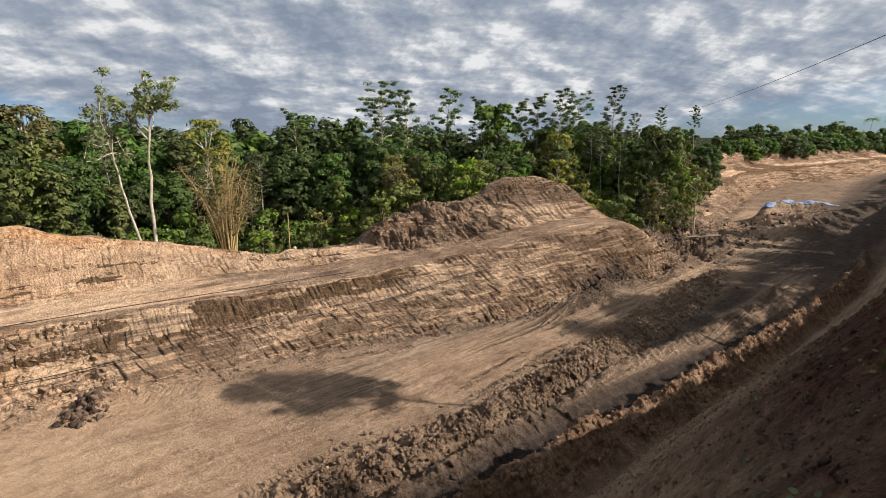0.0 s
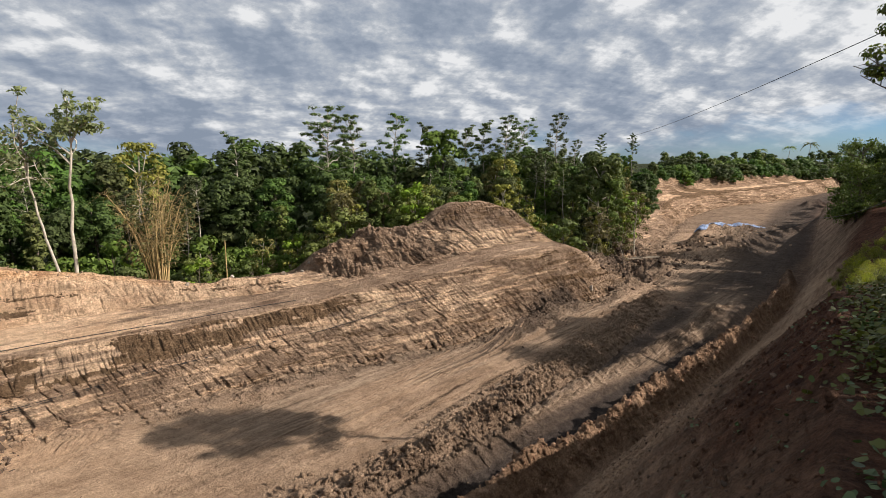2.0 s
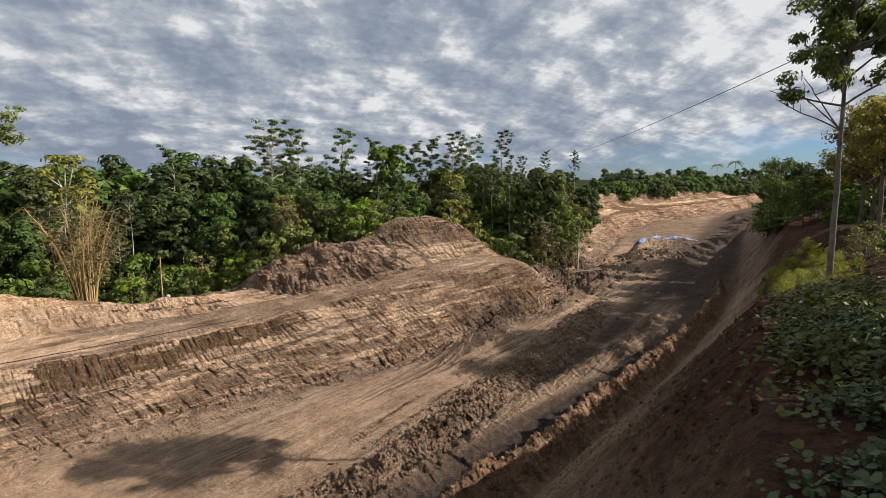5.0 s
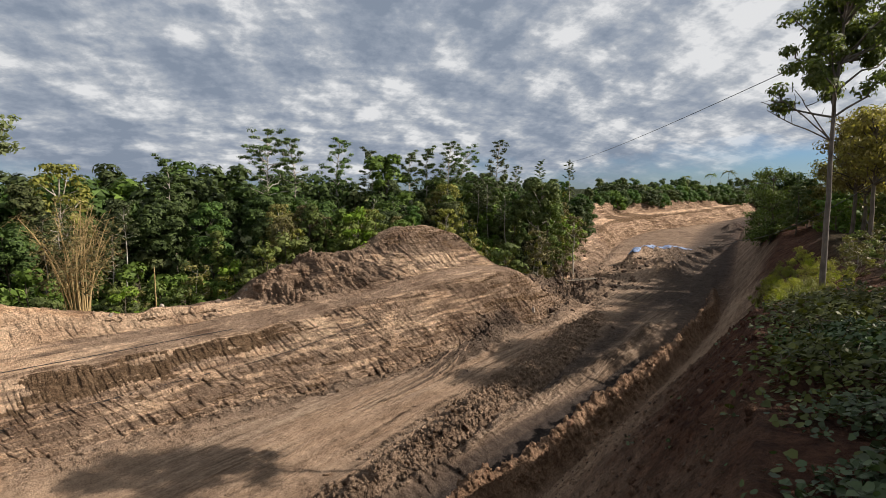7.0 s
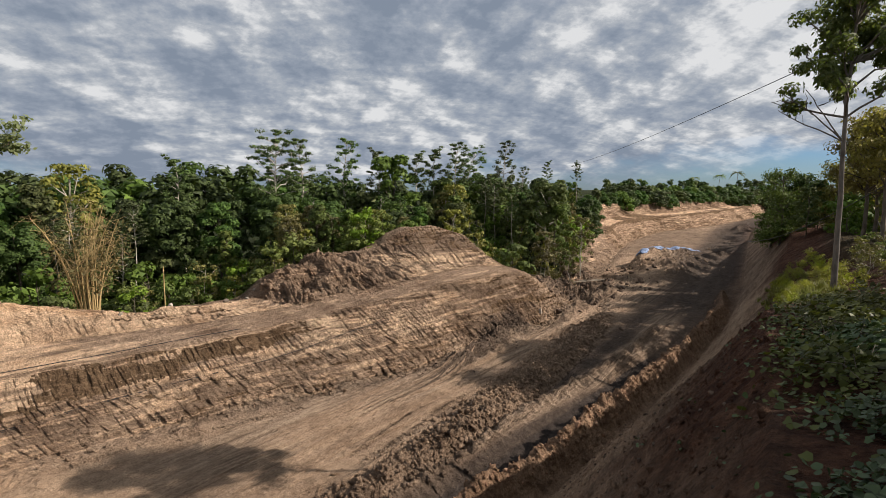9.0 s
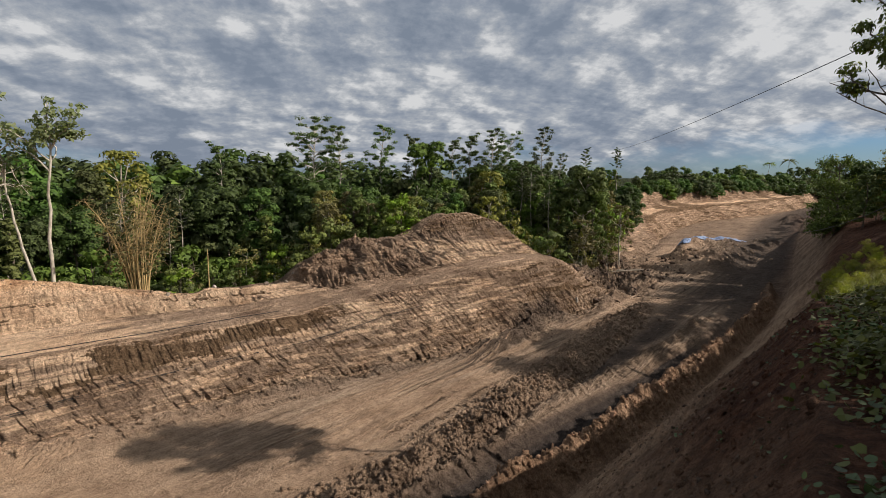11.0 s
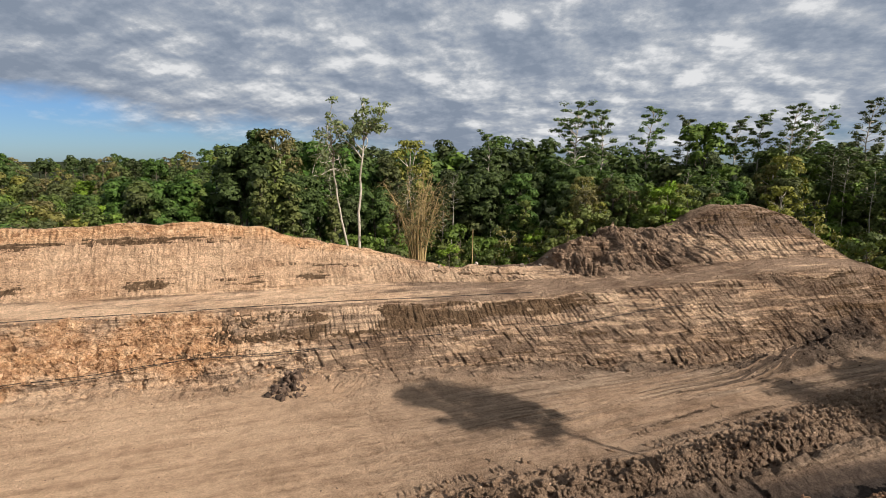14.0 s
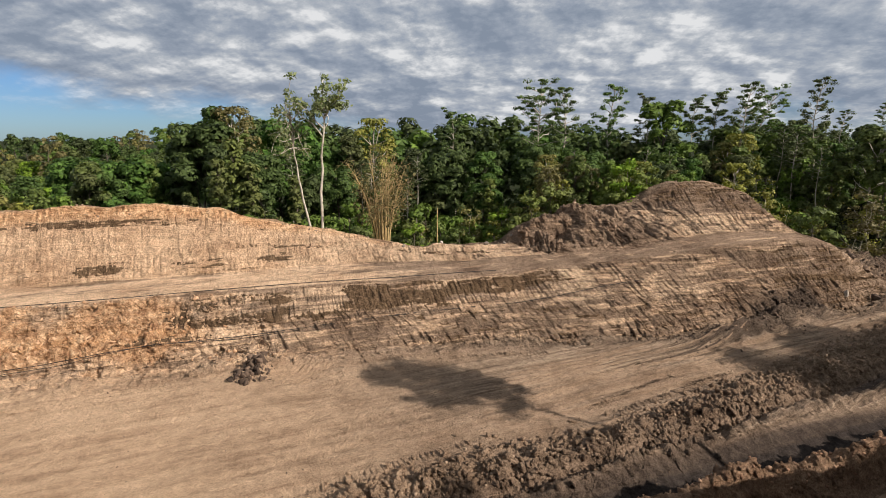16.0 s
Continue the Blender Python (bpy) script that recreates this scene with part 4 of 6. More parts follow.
G_WOOD = "trees of the wood behind the cut"
DENSE, UNEVEN = "dense dark green broadleaf forest tree", "mid green broadleaf forest tree with uneven crown"
KINDS = {
    "dark": forest_tree("forest_tree", DENSE, 1, 14, 2.5, 0.18, 22, 1.15, 1.6, 0.31, LEAF_DARK, BARK),
    "dark2": forest_tree("forest_tree", DENSE, 2, 15, 2.2, 0.10, 30, 0.95, 1.6, 0.30, LEAF_DARK, BARK, shape="spire", drape=2),
    "dark3": forest_tree("forest_tree", DENSE, 12, 12, 3.0, 0.25, 22, 1.1, 1.6, 0.31, LEAF_DARK, BARK, shape="table", drape=3),
    "mid": forest_tree("forest_tree", UNEVEN, 3, 13, 2.7, 0.15, 26, 0.95, 1.5, 0.30, LEAF_MID, BARK),
    "mid2": forest_tree("forest_tree", UNEVEN, 4, 12, 3.0, 0.3, 22, 0.95, 1.5, 0.30, LEAF_MID, BARK_PALE, shape="table"),
    "mid3": forest_tree("forest_tree", "mid green forest tree with layered uneven crown", 13, 14, 2.2, 0.2, 34, 0.75, 1.4, 0.28, LEAF_MID, BARK, shape="spire", drape=1),
    "olive": forest_tree("forest_tree", "olive brown forest tree with thin foliage", 5, 13, 2.3, 0.25, 34, 0.7, 0.55, 0.27, LEAF_OLIVE, BARK_PALE),
    "tier": tree("tall_tree", "tall pale-trunked tree with open spreading crown", 6, 18, 3.3, 0.56, 90, 62, 0.185, LEAF_TIER, BARK_PALE, 0.17, "limb", 0.36, 0.62, leaf=blades),
    "tier2": tree("tall_tree", "tall pale-trunked tree with layered tapering crown", 7, 18, 2.2, 0.48, 96, 52, 0.18, LEAF_TIER, BARK_PALE, 0.15, "limb", 0.42, 0.52, leaf=blades),
    "tier3": tree("tall_tree", "tall slender tree with small layered crown", 8, 18, 1.8, 0.62, 66, 50, 0.18, LEAF_TIER, BARK_PALE, 0.12, "limb", 0.4, 0.48, leaf=blades),
    "vine": forest_tree("vine_covered_tree", "tree trunk wrapped in bright green climbers", 9, 9, 0.8, 0.02, 26, 0.55, 1.1, 0.27, LEAF_LIGHT, BARK, shape="column"),
    "shrub": tree("shrub", "light green leafy shrub at the wood's edge", 10, 3.2, 1.5, 0.05, 20, 50, 0.24, LEAF_LIGHT, BARK, 0.06, radius=0.5, category="shrub", leaf=blades),
    "shrub2": tree("shrub", "mid green leafy shrub at the wood's edge", 11, 3.0, 1.6, 0.05, 20, 50, 0.25, LEAF_MID, BARK, 0.06, radius=0.55, category="shrub", leaf=blades),
    "shrub3": tree("shrub", "olive brown thin shrub with bare twigs", 14, 3.4, 1.5, 0.1, 27, 34, 0.16, LEAF_OLIVE, BARK_PALE, 0.05, "limb", 0.8, 0.45, category="shrub", leaf=blades),
    "far": forest_tree("distant_tree", "distant dark green tree with rounded crown", 15, 13, 2.5, 0.12, 13, 1.5, 1.0, 0.58, LEAF_DARK, BARK),
    "far2": forest_tree("distant_tree", "distant dark green tree with flat rounded crown", 16, 12, 3.0, 0.25, 12, 1.5, 1.0, 0.58, LEAF_DARK, BARK, shape="table"),
    "far4": forest_tree("distant_tree", "distant olive green tree with rounded crown", 18, 12, 2.6, 0.15, 13, 1.35, 0.9, 0.58, LEAF_OLIVE, BARK),
    "far3": forest_tree("distant_tree", "distant mid green tree with uneven crown", 17, 12, 2.5, 0.15, 13, 1.4, 1.0, 0.58, LEAF_MID, BARK),
}
for ob in KINDS.values():
    ob["group"] = G_WOOD
used = set()


def plant(kind, x, y, top=None, scale=1.0, turn=None):
    ob = KINDS[kind]
    first = kind not in used
    used.add(kind)
    turn = random.uniform(0, 360) if turn is None else turn
    if top is None:
        return put(ob, x, y, turn, scale, None, first)
    return put_tall(ob, x, y, top, turn, first)


def canopy(az):
    """Height angle of the wood's upper edge over the compass, in degrees."""
    return float(np.interp(az, (-75, -62, -56, -50, -46, -43, -35, -25, -15, -8, 0, 8, 14, 18, 24, 27.5, 29), (1.2, 1.2, 0.8, 1.2, 1.6, 3.6, 3.3, 2.6, 3.6, 2.6, 2.2, 2.0, 2.4, 2.2, 1.6, 1.2, 0.2)))


wood = random.Random(5)
# edge of the wood, then rows behind it
NEAR_MIX = ("dark", "dark2", "dark3", "dark", "dark2", "dark3", "mid", "mid2", "mid3", "olive")
for row, (near_d, step) in enumerate(((48, 3.7), (54, 4.5), (61, 4.4), (71, 5.4))):
    az = -43.5 + row * 0.7
    while az < 22 + row * 1.4:
        d = near_d + wood.uniform(-2.5, 2.5) + (10 if az > 14 else 0)
        x, y = polar(az + wood.uniform(-0.9, 0.9), d)
        el = canopy(az) - (3 - row) * wood.uniform(0.3, 1.5) - wood.uniform(0, 1.0)
        if row == 0:
            el -= wood.uniform(0, 4.0)
        top = 10 + d * math.tan(radians(el))
        plant(wood.choice(NEAR_MIX if row < 2 else ("far3", "far", "far2", "far2") if row == 2 else ("far", "far2")), x, y, top)
        az += step * 50 / d * wood.uniform(0.75, 1.3)
# the valley and hill beyond the left end of the cut
for i in range(105):
    az, d = wood.uniform(-74, -43.5), 58 + 270 * wood.random() ** 1.4
    x, y = polar(az, d)
    el = canopy(az) - (1 - (d - 58) / 270) ** 1.4 * 7.0 * wood.uniform(0.8, 1.15)
    kinds = ("dark", "mid", "mid2", "mid3", "dark3", "olive") if d < 70 else ("far", "far2", "far3", "far3", "far4")
    plant(wood.choice(kinds), x, y, 10 + d * math.tan(radians(el)) + wood.uniform(-1, 1))
for i in range(42):
    az, d = wood.uniform(-72, -45), wood.uniform(220, 330)
    x, y = polar(az, d)
    plant(wood.choice(("far", "far2", "far3", "far4")), x, y, 10 + d * math.tan(radians(canopy(az) - wood.uniform(0, 0.9))))
for i in range(16):
    az, d = wood.uniform(-56, -44), wood.uniform(56, 76)
    x, y = polar(az, d)
    plant(wood.choice(("mid", "mid2", "mid3", "dark3")), x, y, 10 + d * math.tan(radians(canopy(az) - wood.uniform(2.0, 5.5))))
# lighter thickets that fill the valley floor between them
KINDS["thicket"] = forest_tree("valley_thicket", "bright green thicket on the valley floor", 21, 8, 3.6, 0.0, 18, 1.5, 1.0, 0.5, LEAF_MID, BARK)
KINDS["thicket2"] = forest_tree("valley_thicket", "light green thicket on the valley floor", 22, 8, 3.6, 0.0, 18, 1.5, 1.0, 0.5, LEAF_LIGHT, BARK)
KINDS["thicket3"] = forest_tree("valley_thicket", "dull olive thicket on the valley floor", 23, 8, 3.6, 0.0, 18, 1.4, 0.9, 0.5, LEAF_OLIVE, BARK)
for kind in ("thicket", "thicket2", "thicket3"):
    KINDS[kind]["group"] = "thickets of the valley"
valley = random.Random(15)
for i in range(110):
    az, d = -74 + 30 * (i + valley.random()) / 110, 62 + 180 * valley.random() ** 1.3
    x, y = polar(az, d)
    el = canopy(az) - 0.6 - (1 - (d - 58) / 270) ** 1.4 * 7.0 * valley.uniform(0.85, 1.25)
    plant(valley.choice(("thicket", "thicket2", "thicket", "thicket3")), x, y, 10 + d * math.tan(radians(el)))
# the wooded bank beyond the gully
for i in range(40):
    az, d = wood.uniform(17, 28.4), wood.uniform(60, 100)
    x, y = polar(az, d)
    el = canopy(az) - (100 - d) / 42 * wood.uniform(1.5, 5.5)
    plant(wood.choice(("dark", "mid", "dark3", "dark2", "mid3", "olive")), x, y, 10 + d * math.tan(radians(el)))
for i in range(40):
    az, d = wood.uniform(13, 26.5), wood.uniform(50, 86)
    x, y = polar(az, d)
    plant(wood.choice(("shrub3", "shrub2", "shrub3", "shrub")), x, y, None, wood.uniform(0.7, 1.4))
for i in range(8):
    az, d = wood.uniform(26.8, 28.6), wood.uniform(72, 84)
    x, y = polar(az, d)
    plant(wood.choice(("dark", "mid", "dark3")), x, y, 10 + d * math.tan(radians(wood.uniform(-2.2, 0.2))))
# undergrowth inside the wood
for i in range(32):
    x, y = polar(wood.uniform(-42, 20), wood.uniform(46.5, 57))
    plant("shrub2", x, y, None, wood.uniform(0.9, 1.7))
# tall open trees that stand over the wood
for az, d, el, kind in ((-6.8, 58, 6.5, "tier"), (-4.3, 58, 6.4, "tier2"), (1.0, 60, 6.4, "tier2"), (4.2, 62, 5.3, "tier3"), (6.4, 60, 4.6, "mid"), (8.4, 62, 4.9, "tier3"), (10.4, 60, 5.4, "tier3"),
                        (13.2, 60, 6.0, "tier2"), (15.0, 64, 4.9, "tier"), (18.6, 62, 6.0, "tier2"), (23.0, 80, 3.5, "tier3"), (26.3, 84, 3.4, "tier3"), (-16.0, 52, 4.2, "tier3"), (-41.0, 56, 4.4, "dark2"),
                        (-38.5, 55, 4.6, "olive"), (-24.0, 56, 3.6, "olive"), (20.5, 66, 3.0, "tier2"), (16.5, 60, 2.2, "tier3"), (7.0, 47, 0.2, "tier3"), (22.0, 64, 1.0, "tier3")):
    x, y = polar(az, d)
    plant(kind, x, y, 10 + d * math.tan(radians(el)))
# slim pale-stemmed trees along the wood's front
for i in range(20):
    az, d = wood.uniform(9, 27), wood.uniform(53, 62)
    x, y = polar(az, d)
    plant(wood.choice(("tier3", "mid3", "mid", "mid2", "olive")), x, y, 10 + d * math.tan(radians(wood.uniform(-2.5, 2.2))))
for i in range(10):
    az, d = wood.uniform(-40, 6), wood.uniform(46, 52)
    x, y = polar(az, d)
    plant(wood.choice(("tier3", "tier2")), x, y, 10 + d * math.tan(radians(wood.uniform(-3.0, 0.5))))
# shrubs along the wood's edge
for i in range(76):
    az = wood.uniform(-46, 16)
    d = wood.uniform(39.5, 46) + (3 if az > -8 else 0)
    x, y = polar(az, d)
    plant(wood.choice(("shrub", "shrub2", "shrub2", "shrub3", "shrub3")), x, y, None, wood.uniform(0.4, 1.1))
for i in range(24):
    x, y = polar(wood.uniform(-14, 5), wood.uniform(39.5, 44))
    plant(wood.choice(("shrub", "shrub", "shrub3")), x, y, None, wood.uniform(0.6, 1.2))
# sunlit growth behind the dumped heap
for i in range(26):
    az, d = wood.uniform(-6, 8.5), wood.uniform(42.5, 47)
    x, y = polar(az, d)
    plant(wood.choice(("olive", "mid3", "olive", "mid")), x, y, 10 + d * math.tan(radians(wood.uniform(-4.5, -0.6))))
for az, d, el in ((-41.0, 44, -1.0), (-37.5, 45, -1.5), (-39.3, 46, 1.0), (-33.0, 45, -3.0), (-12.0, 46, -3.5)):
    x, y = polar(az, d)
    plant("vine", x, y, 10 + d * math.tan(radians(el)))
# thickets and trees along the far crest, then the plateau beyond
def crest_distance(az):
    return float(np.interp(az, (29, 33, 37, 41, 43, 45), (100, 114, 130, 162, 190, 200)))


KINDS["hedge"] = forest_tree("distant_thicket", "distant dark green thicket on the plateau", 19, 6, 3.4, 0.0, 16, 1.6, 1.1, 0.55, LEAF_DARK, BARK)
KINDS["hedge2"] = forest_tree("distant_thicket", "distant olive green thicket on the plateau", 20, 6, 3.2, 0.0, 16, 1.5, 1.0, 0.55, LEAF_MID, BARK)
KINDS["hedge"]["group"] = KINDS["hedge2"]["group"] = "thickets on the plateau"
for row, (n_, back, lo, hi) in enumerate(((46, 6, -0.6, 0.1), (40, 14, -0.1, 0.7))):
    for i in range(n_):
        az = 28.6 + 15.8 * (i + wood.random()) / n_
        d = crest_distance(az) + back + 6 * wood.random()
        x, y = polar(az, d)
        plant("hedge2" if wood.random() < 0.25 else "hedge", x, y, 10 + d * math.tan(radians(wood.uniform(lo, hi))))
for i in range(44):
    az = wood.uniform(28.5, 44.5)
    d = crest_distance(az) + 20 + 30 * wood.random()
    x, y = polar(az, d)
    plant(wood.choice(("far", "far2", "far3")), x, y, 10 + d * math.tan(radians(wood.choice((0.5, 0.7, 0.9, 1.2)) + wood.uniform(-0.15, 0.15))))


def palm(name, label, seed, height, fronds, length, mat, bark, r=0.14):
    rng = np.random.default_rng(seed)
    stem, crown = Heap(), Heap()
    top = np.array([rng.normal(0, 0.05) * height, rng.normal(0, 0.05) * height, height])
    stem.add(tube(bent(rng, (0, 0, -0.3), top, 7, 0.1), np.linspace(r, r * 0.65, 7), 7))
    for k in range(fronds):
        ang, rise = k * 2.4, rng.uniform(-0.2, 1.1)
        t = np.linspace(0, 1, 9)
        out, drop = np.array([math.cos(ang), math.sin(ang), 0]), rng.uniform(0.5, 0.9)
        line = top + t[:, None] * length * out + np.outer(t * rise * length * 0.6 - t ** 2 * length * drop, (0, 0, 1))
        crown.add(tube(line, np.linspace(0.035, 0.008, 9), 3))
        across = np.array([-out[1], out[0], 0])
        for q in np.linspace(0.12, 0.98, 16):
            c = top + q * length * out + np.array([0, 0, q * rise * length * 0.6 - q * q * length * drop])
            w = length * 0.26 * (1 - abs(q - 0.45))
            for sgn in (-1, 1):
                tip = c + sgn * across * w + out * w * 0.5 - np.array([0, 0, w * 0.45])
                mid = (c + tip) / 2 + out * 0.05 * length
                crown.add((np.array([c, mid + out * 0.02 * length, tip, mid - out * 0.035 * length]), np.array([[0, 1, 2, 3]])))
    root = tagged(new(name), label, "palm tree")
    part("trunk", stem.mesh("trunk", bark, True), root)
    part("crown", crown.mesh("crown", mat), root)
    root["tall"] = float(height + length * 0.3)
    return root


KINDS["palm"] = palm("coconut_palm", "distant coconut palm with drooping fronds", 30, 12, 20, 3.6, LEAF_GREY, BARK_PALE)
KINDS["fern"] = palm("tree_fern", "light green tree fern with arching fronds", 31, 4.2, 16, 1.9, LEAF_LIGHT, BARK, 0.09)
for az, d, el in ((41.2, 205, 1.9), (39.7, 210, 1.6), (37.6, 200, 1.4), (-63.0, 230, -0.3), (-60.5, 240, -0.1), (-65.5, 190, -3.0)):
    x, y = polar(az, d)
    plant("palm", x, y, 10 + d * math.tan(radians(el)))
for az, d, el in ((2.8, 47, -2.6), (10.5, 48, -4.2)):
    x, y = polar(az, d)
    plant("fern", x, y, 10 + d * math.tan(radians(el)))


# ---- the two white-stemmed trees and the bamboo on the crest ----
def white_tree(seed, pts, base_r, tips, per, r, mat, label):
    """A slender tree given by its stem's line and the ends of its boughs, in metres from its foot."""
    rng = np.random.default_rng(seed)
    stem, crown = Heap(), Heap()
    p = np.array(pts, float)
    t = np.linspace(0, len(p) - 1, 14)
    line = np.stack([np.interp(t, range(len(p)), p[:, k]) for k in range(3)], 1) + rng.normal(0, 0.035, (14, 3))
    stem.add(tube(line, np.linspace(base_r, base_r * 0.3, 14), 8))
    for k, tip in enumerate(tips):
        fork = line[rng.integers(8, 13)]
        bough = bent(rng, fork, tip, 6, 0.3)
        stem.add(tube(bough, np.linspace(base_r * 0.38, 0.015, 6), 5))
        for q in (3, 4, 5):
            crown.tuft(*clump(rng, bough[q] + rng.normal(0, 0.1, 3), r * rng.uniform(0.6, 1.2), per, 0.26, 0.5, 0.2))
    root = tagged(new("white_stemmed_tree"), label, "tree")
    part("trunk", stem.mesh("trunk", BARK_PALE, True), root, "smooth whitish trunk")
    part("crown", crown.mesh("crown", mat), root)
    return root


rw = random.Random(8)
tips = [(rw.uniform(-1.7, 2.3), rw.uniform(-1.6, 1.6), rw.uniform(7.5, 10.1)) for k in range(15)]
tree_a = white_tree(41, ((0, 0, -0.3), (0.05, 0, 2.5), (0.2, 0, 5.2), (0.5, 0, 7.0), (0.55, 0, 9.6)), 0.11, tips, 30, 0.5, LEAF_GREY, "slender white-stemmed tree with small open crown")
put(tree_a, *polar(-30.5, 34.6), 0, 0.97, 4.5, True)
tips = [(rw.uniform(-2.2, 0.2), rw.uniform(-1.2, 1.2), rw.uniform(4.4, 8.5)) for k in range(34)]
tree_b = white_tree(42, ((0, 0, -0.3), (-0.42, 0, 2.0), (-0.75, 0, 4.4), (-0.9, 0, 6.2), (-0.95, 0, 8.0)), 0.08, tips, 6, 0.45, LEAF_GREY, "slender white-stemmed tree leaning, with thin dry crown")
put(tree_b, *polar(-31.8, 34.6), 25, 0.97, 4.6, True)

clump_root = tagged(new("bamboo_clump"), "dry straw-coloured bamboo clump on the crest of the cut", "bamboo")
rb = np.random.default_rng(44)
twigs = Heap()
for k in range(26):
    ang, fan = rb.uniform(0, 2 * math.pi), rb.uniform(0.02, 0.46)
    high = rb.uniform(3.2, 6.6)
    foot_ = np.array([math.cos(ang) * 0.5 * rb.uniform(0.2, 1), math.sin(ang) * 0.5 * rb.uniform(0.2, 1), -0.2])
    t = np.linspace(0, 1, 8)
    out = np.array([math.cos(ang), math.sin(ang), 0])
    culm = foot_ + np.outer(t, (0, 0, high)) + np.outer(fan * high * (0.5 * t + 0.5 * t ** 2.5), out) + np.outer(np.sin(t * math.pi), rb.normal(0, 0.10, 3) * (1, 1, 0)) - np.outer(0.2 * high * fan * t ** 4, (0, 0, 1))
    h = Heap()
    h.add(tube(culm, np.linspace(0.045, 0.012, 8), 5))
    part("culm", h.mesh("culm", STRAW, True), clump_root)
    for q in range(26):
        i = rb.integers(3, 8)
        twigs.add(tube(np.stack([culm[i], culm[i] + rb.normal(0, 0.25, 3), culm[i] + rb.normal(0, 0.45, 3) + (0, 0, -0.1)]), (0.010, 0.007, 0.003), 3))
tagged(part("twig_tangle", twigs.mesh("twig_tangle", STRAW, True), clump_root), kind="stuff")
h = Heap()
for k in range(60):
    c = np.array([rb.normal(0, 1.0), rb.normal(0, 0.9), rb.uniform(1.2, 4.8)])
    h.tuft(*clump(rb, c, 0.5, 12, 0.22, 0.8, 0.1))
part("foliage", h.mesh("foliage", LEAF_OLIVE), clump_root, "thin olive and straw leaves")
put(clump_root, *polar(-23.9, 33.8), 0, 1.0, None, True)


# ---- the near bank: creepers, grass, trees ----
bank_rng = np.random.default_rng(60)


def ground_at(a, b):
    x, y = xy(a, b)
    return np.array([x, y, ground_z(x, y)])


def big_tree(name, label, seed, pts, base_r, boughs, mat, bark, leaf, per, r, bare=()):
    """A tree given by its stem's line, the ends of its boughs and its leafless twigs, in metres from its foot."""
    rng = np.random.default_rng(seed)
    stem, crown = Heap(), Heap()
    p = np.array(pts, float)
    t = np.linspace(0, len(p) - 1, 12)
    line = np.stack([np.interp(t, range(len(p)), p[:, k]) for k in range(3)], 1) + rng.normal(0, 0.02, (12, 3))
    stem.add(tube(line, np.linspace(base_r, base_r * 0.35, 12), 9))
    for tip in boughs:
        fork = line[max(2, int(np.searchsorted(line[:, 2], tip[2] - 0.3 * math.hypot(tip[0], tip[1]) - 0.3)) - 1)]
        bough = bent(rng, fork, tip, 6, 0.25)
        stem.add(tube(bough, np.linspace(base_r * 0.4, 0.02, 6), 5))
        for q in (3, 4, 5):
            crown.tuft(*clump(rng, bough[q] + rng.normal(0, 0.16, 3), r * rng.uniform(0.6, 1.2), per, leaf, 0.65, 0.25, droop=0.5))
    for tip in bare:
        fork = line[rng.integers(6, 8)]
        twig = bent(rng, fork, tip, 7, 0.12)
        stem.add(tube(twig, np.linspace(base_r * 0.28, 0.012, 7), 5))
        for q in (3, 4, 5):
            stem.add(tube(bent(rng, twig[q], twig[q] + rng.normal(0, 0.35, 3) + (0, 0, 0.2), 4, 0.3), (0.02, 0.015, 0.01, 0.005), 4))
    root = tagged(new(name), label, "tree")
    part("trunk", stem.mesh("trunk", bark, True), root)
    part("crown", crown.mesh("crown", mat), root)
    return root


rt = random.Random(61)
# tall tree on the lip, whose shadow lies across the floor
tall_tips = []
for k in range(37):
    h_, ang = 6.9 + 4.1 * rt.random() ** 0.62, rt.uniform(0, 2 * math.pi)
    reach = (2.3 * (1 - ((h_ - 6.7) / 4.7) ** 1.6) + 0.45) * math.sqrt(rt.uniform(0.12, 1.0))
    tall_tips.append((0.18 + reach * math.cos(ang), reach * math.sin(ang), h_ - 0.12 * reach))
tall_tree = big_tree("bank_tree", "tall slender tree with broad leaves on the near bank", 62, ((0.05, 0, -0.5), (0.03, 0, 1.8), (-0.02, 0, 3.8), (-0.05, 0, 5.8), (-0.02, 0, 7.6), (0.1, 0, 10.4)), 0.105, tall_tips, LEAF_TALL, BARK_GREY, 0.17, 100, 0.42,
                     ((-2.2, 0.3, 6.9), (-1.8, -0.6, 7.0), (-2.0, 0.5, 6.6), (-1.2, 0.2, 7.2)))
put(tall_tree, *polar(49.4, 22.0), -49.4, 1.0, None, True)
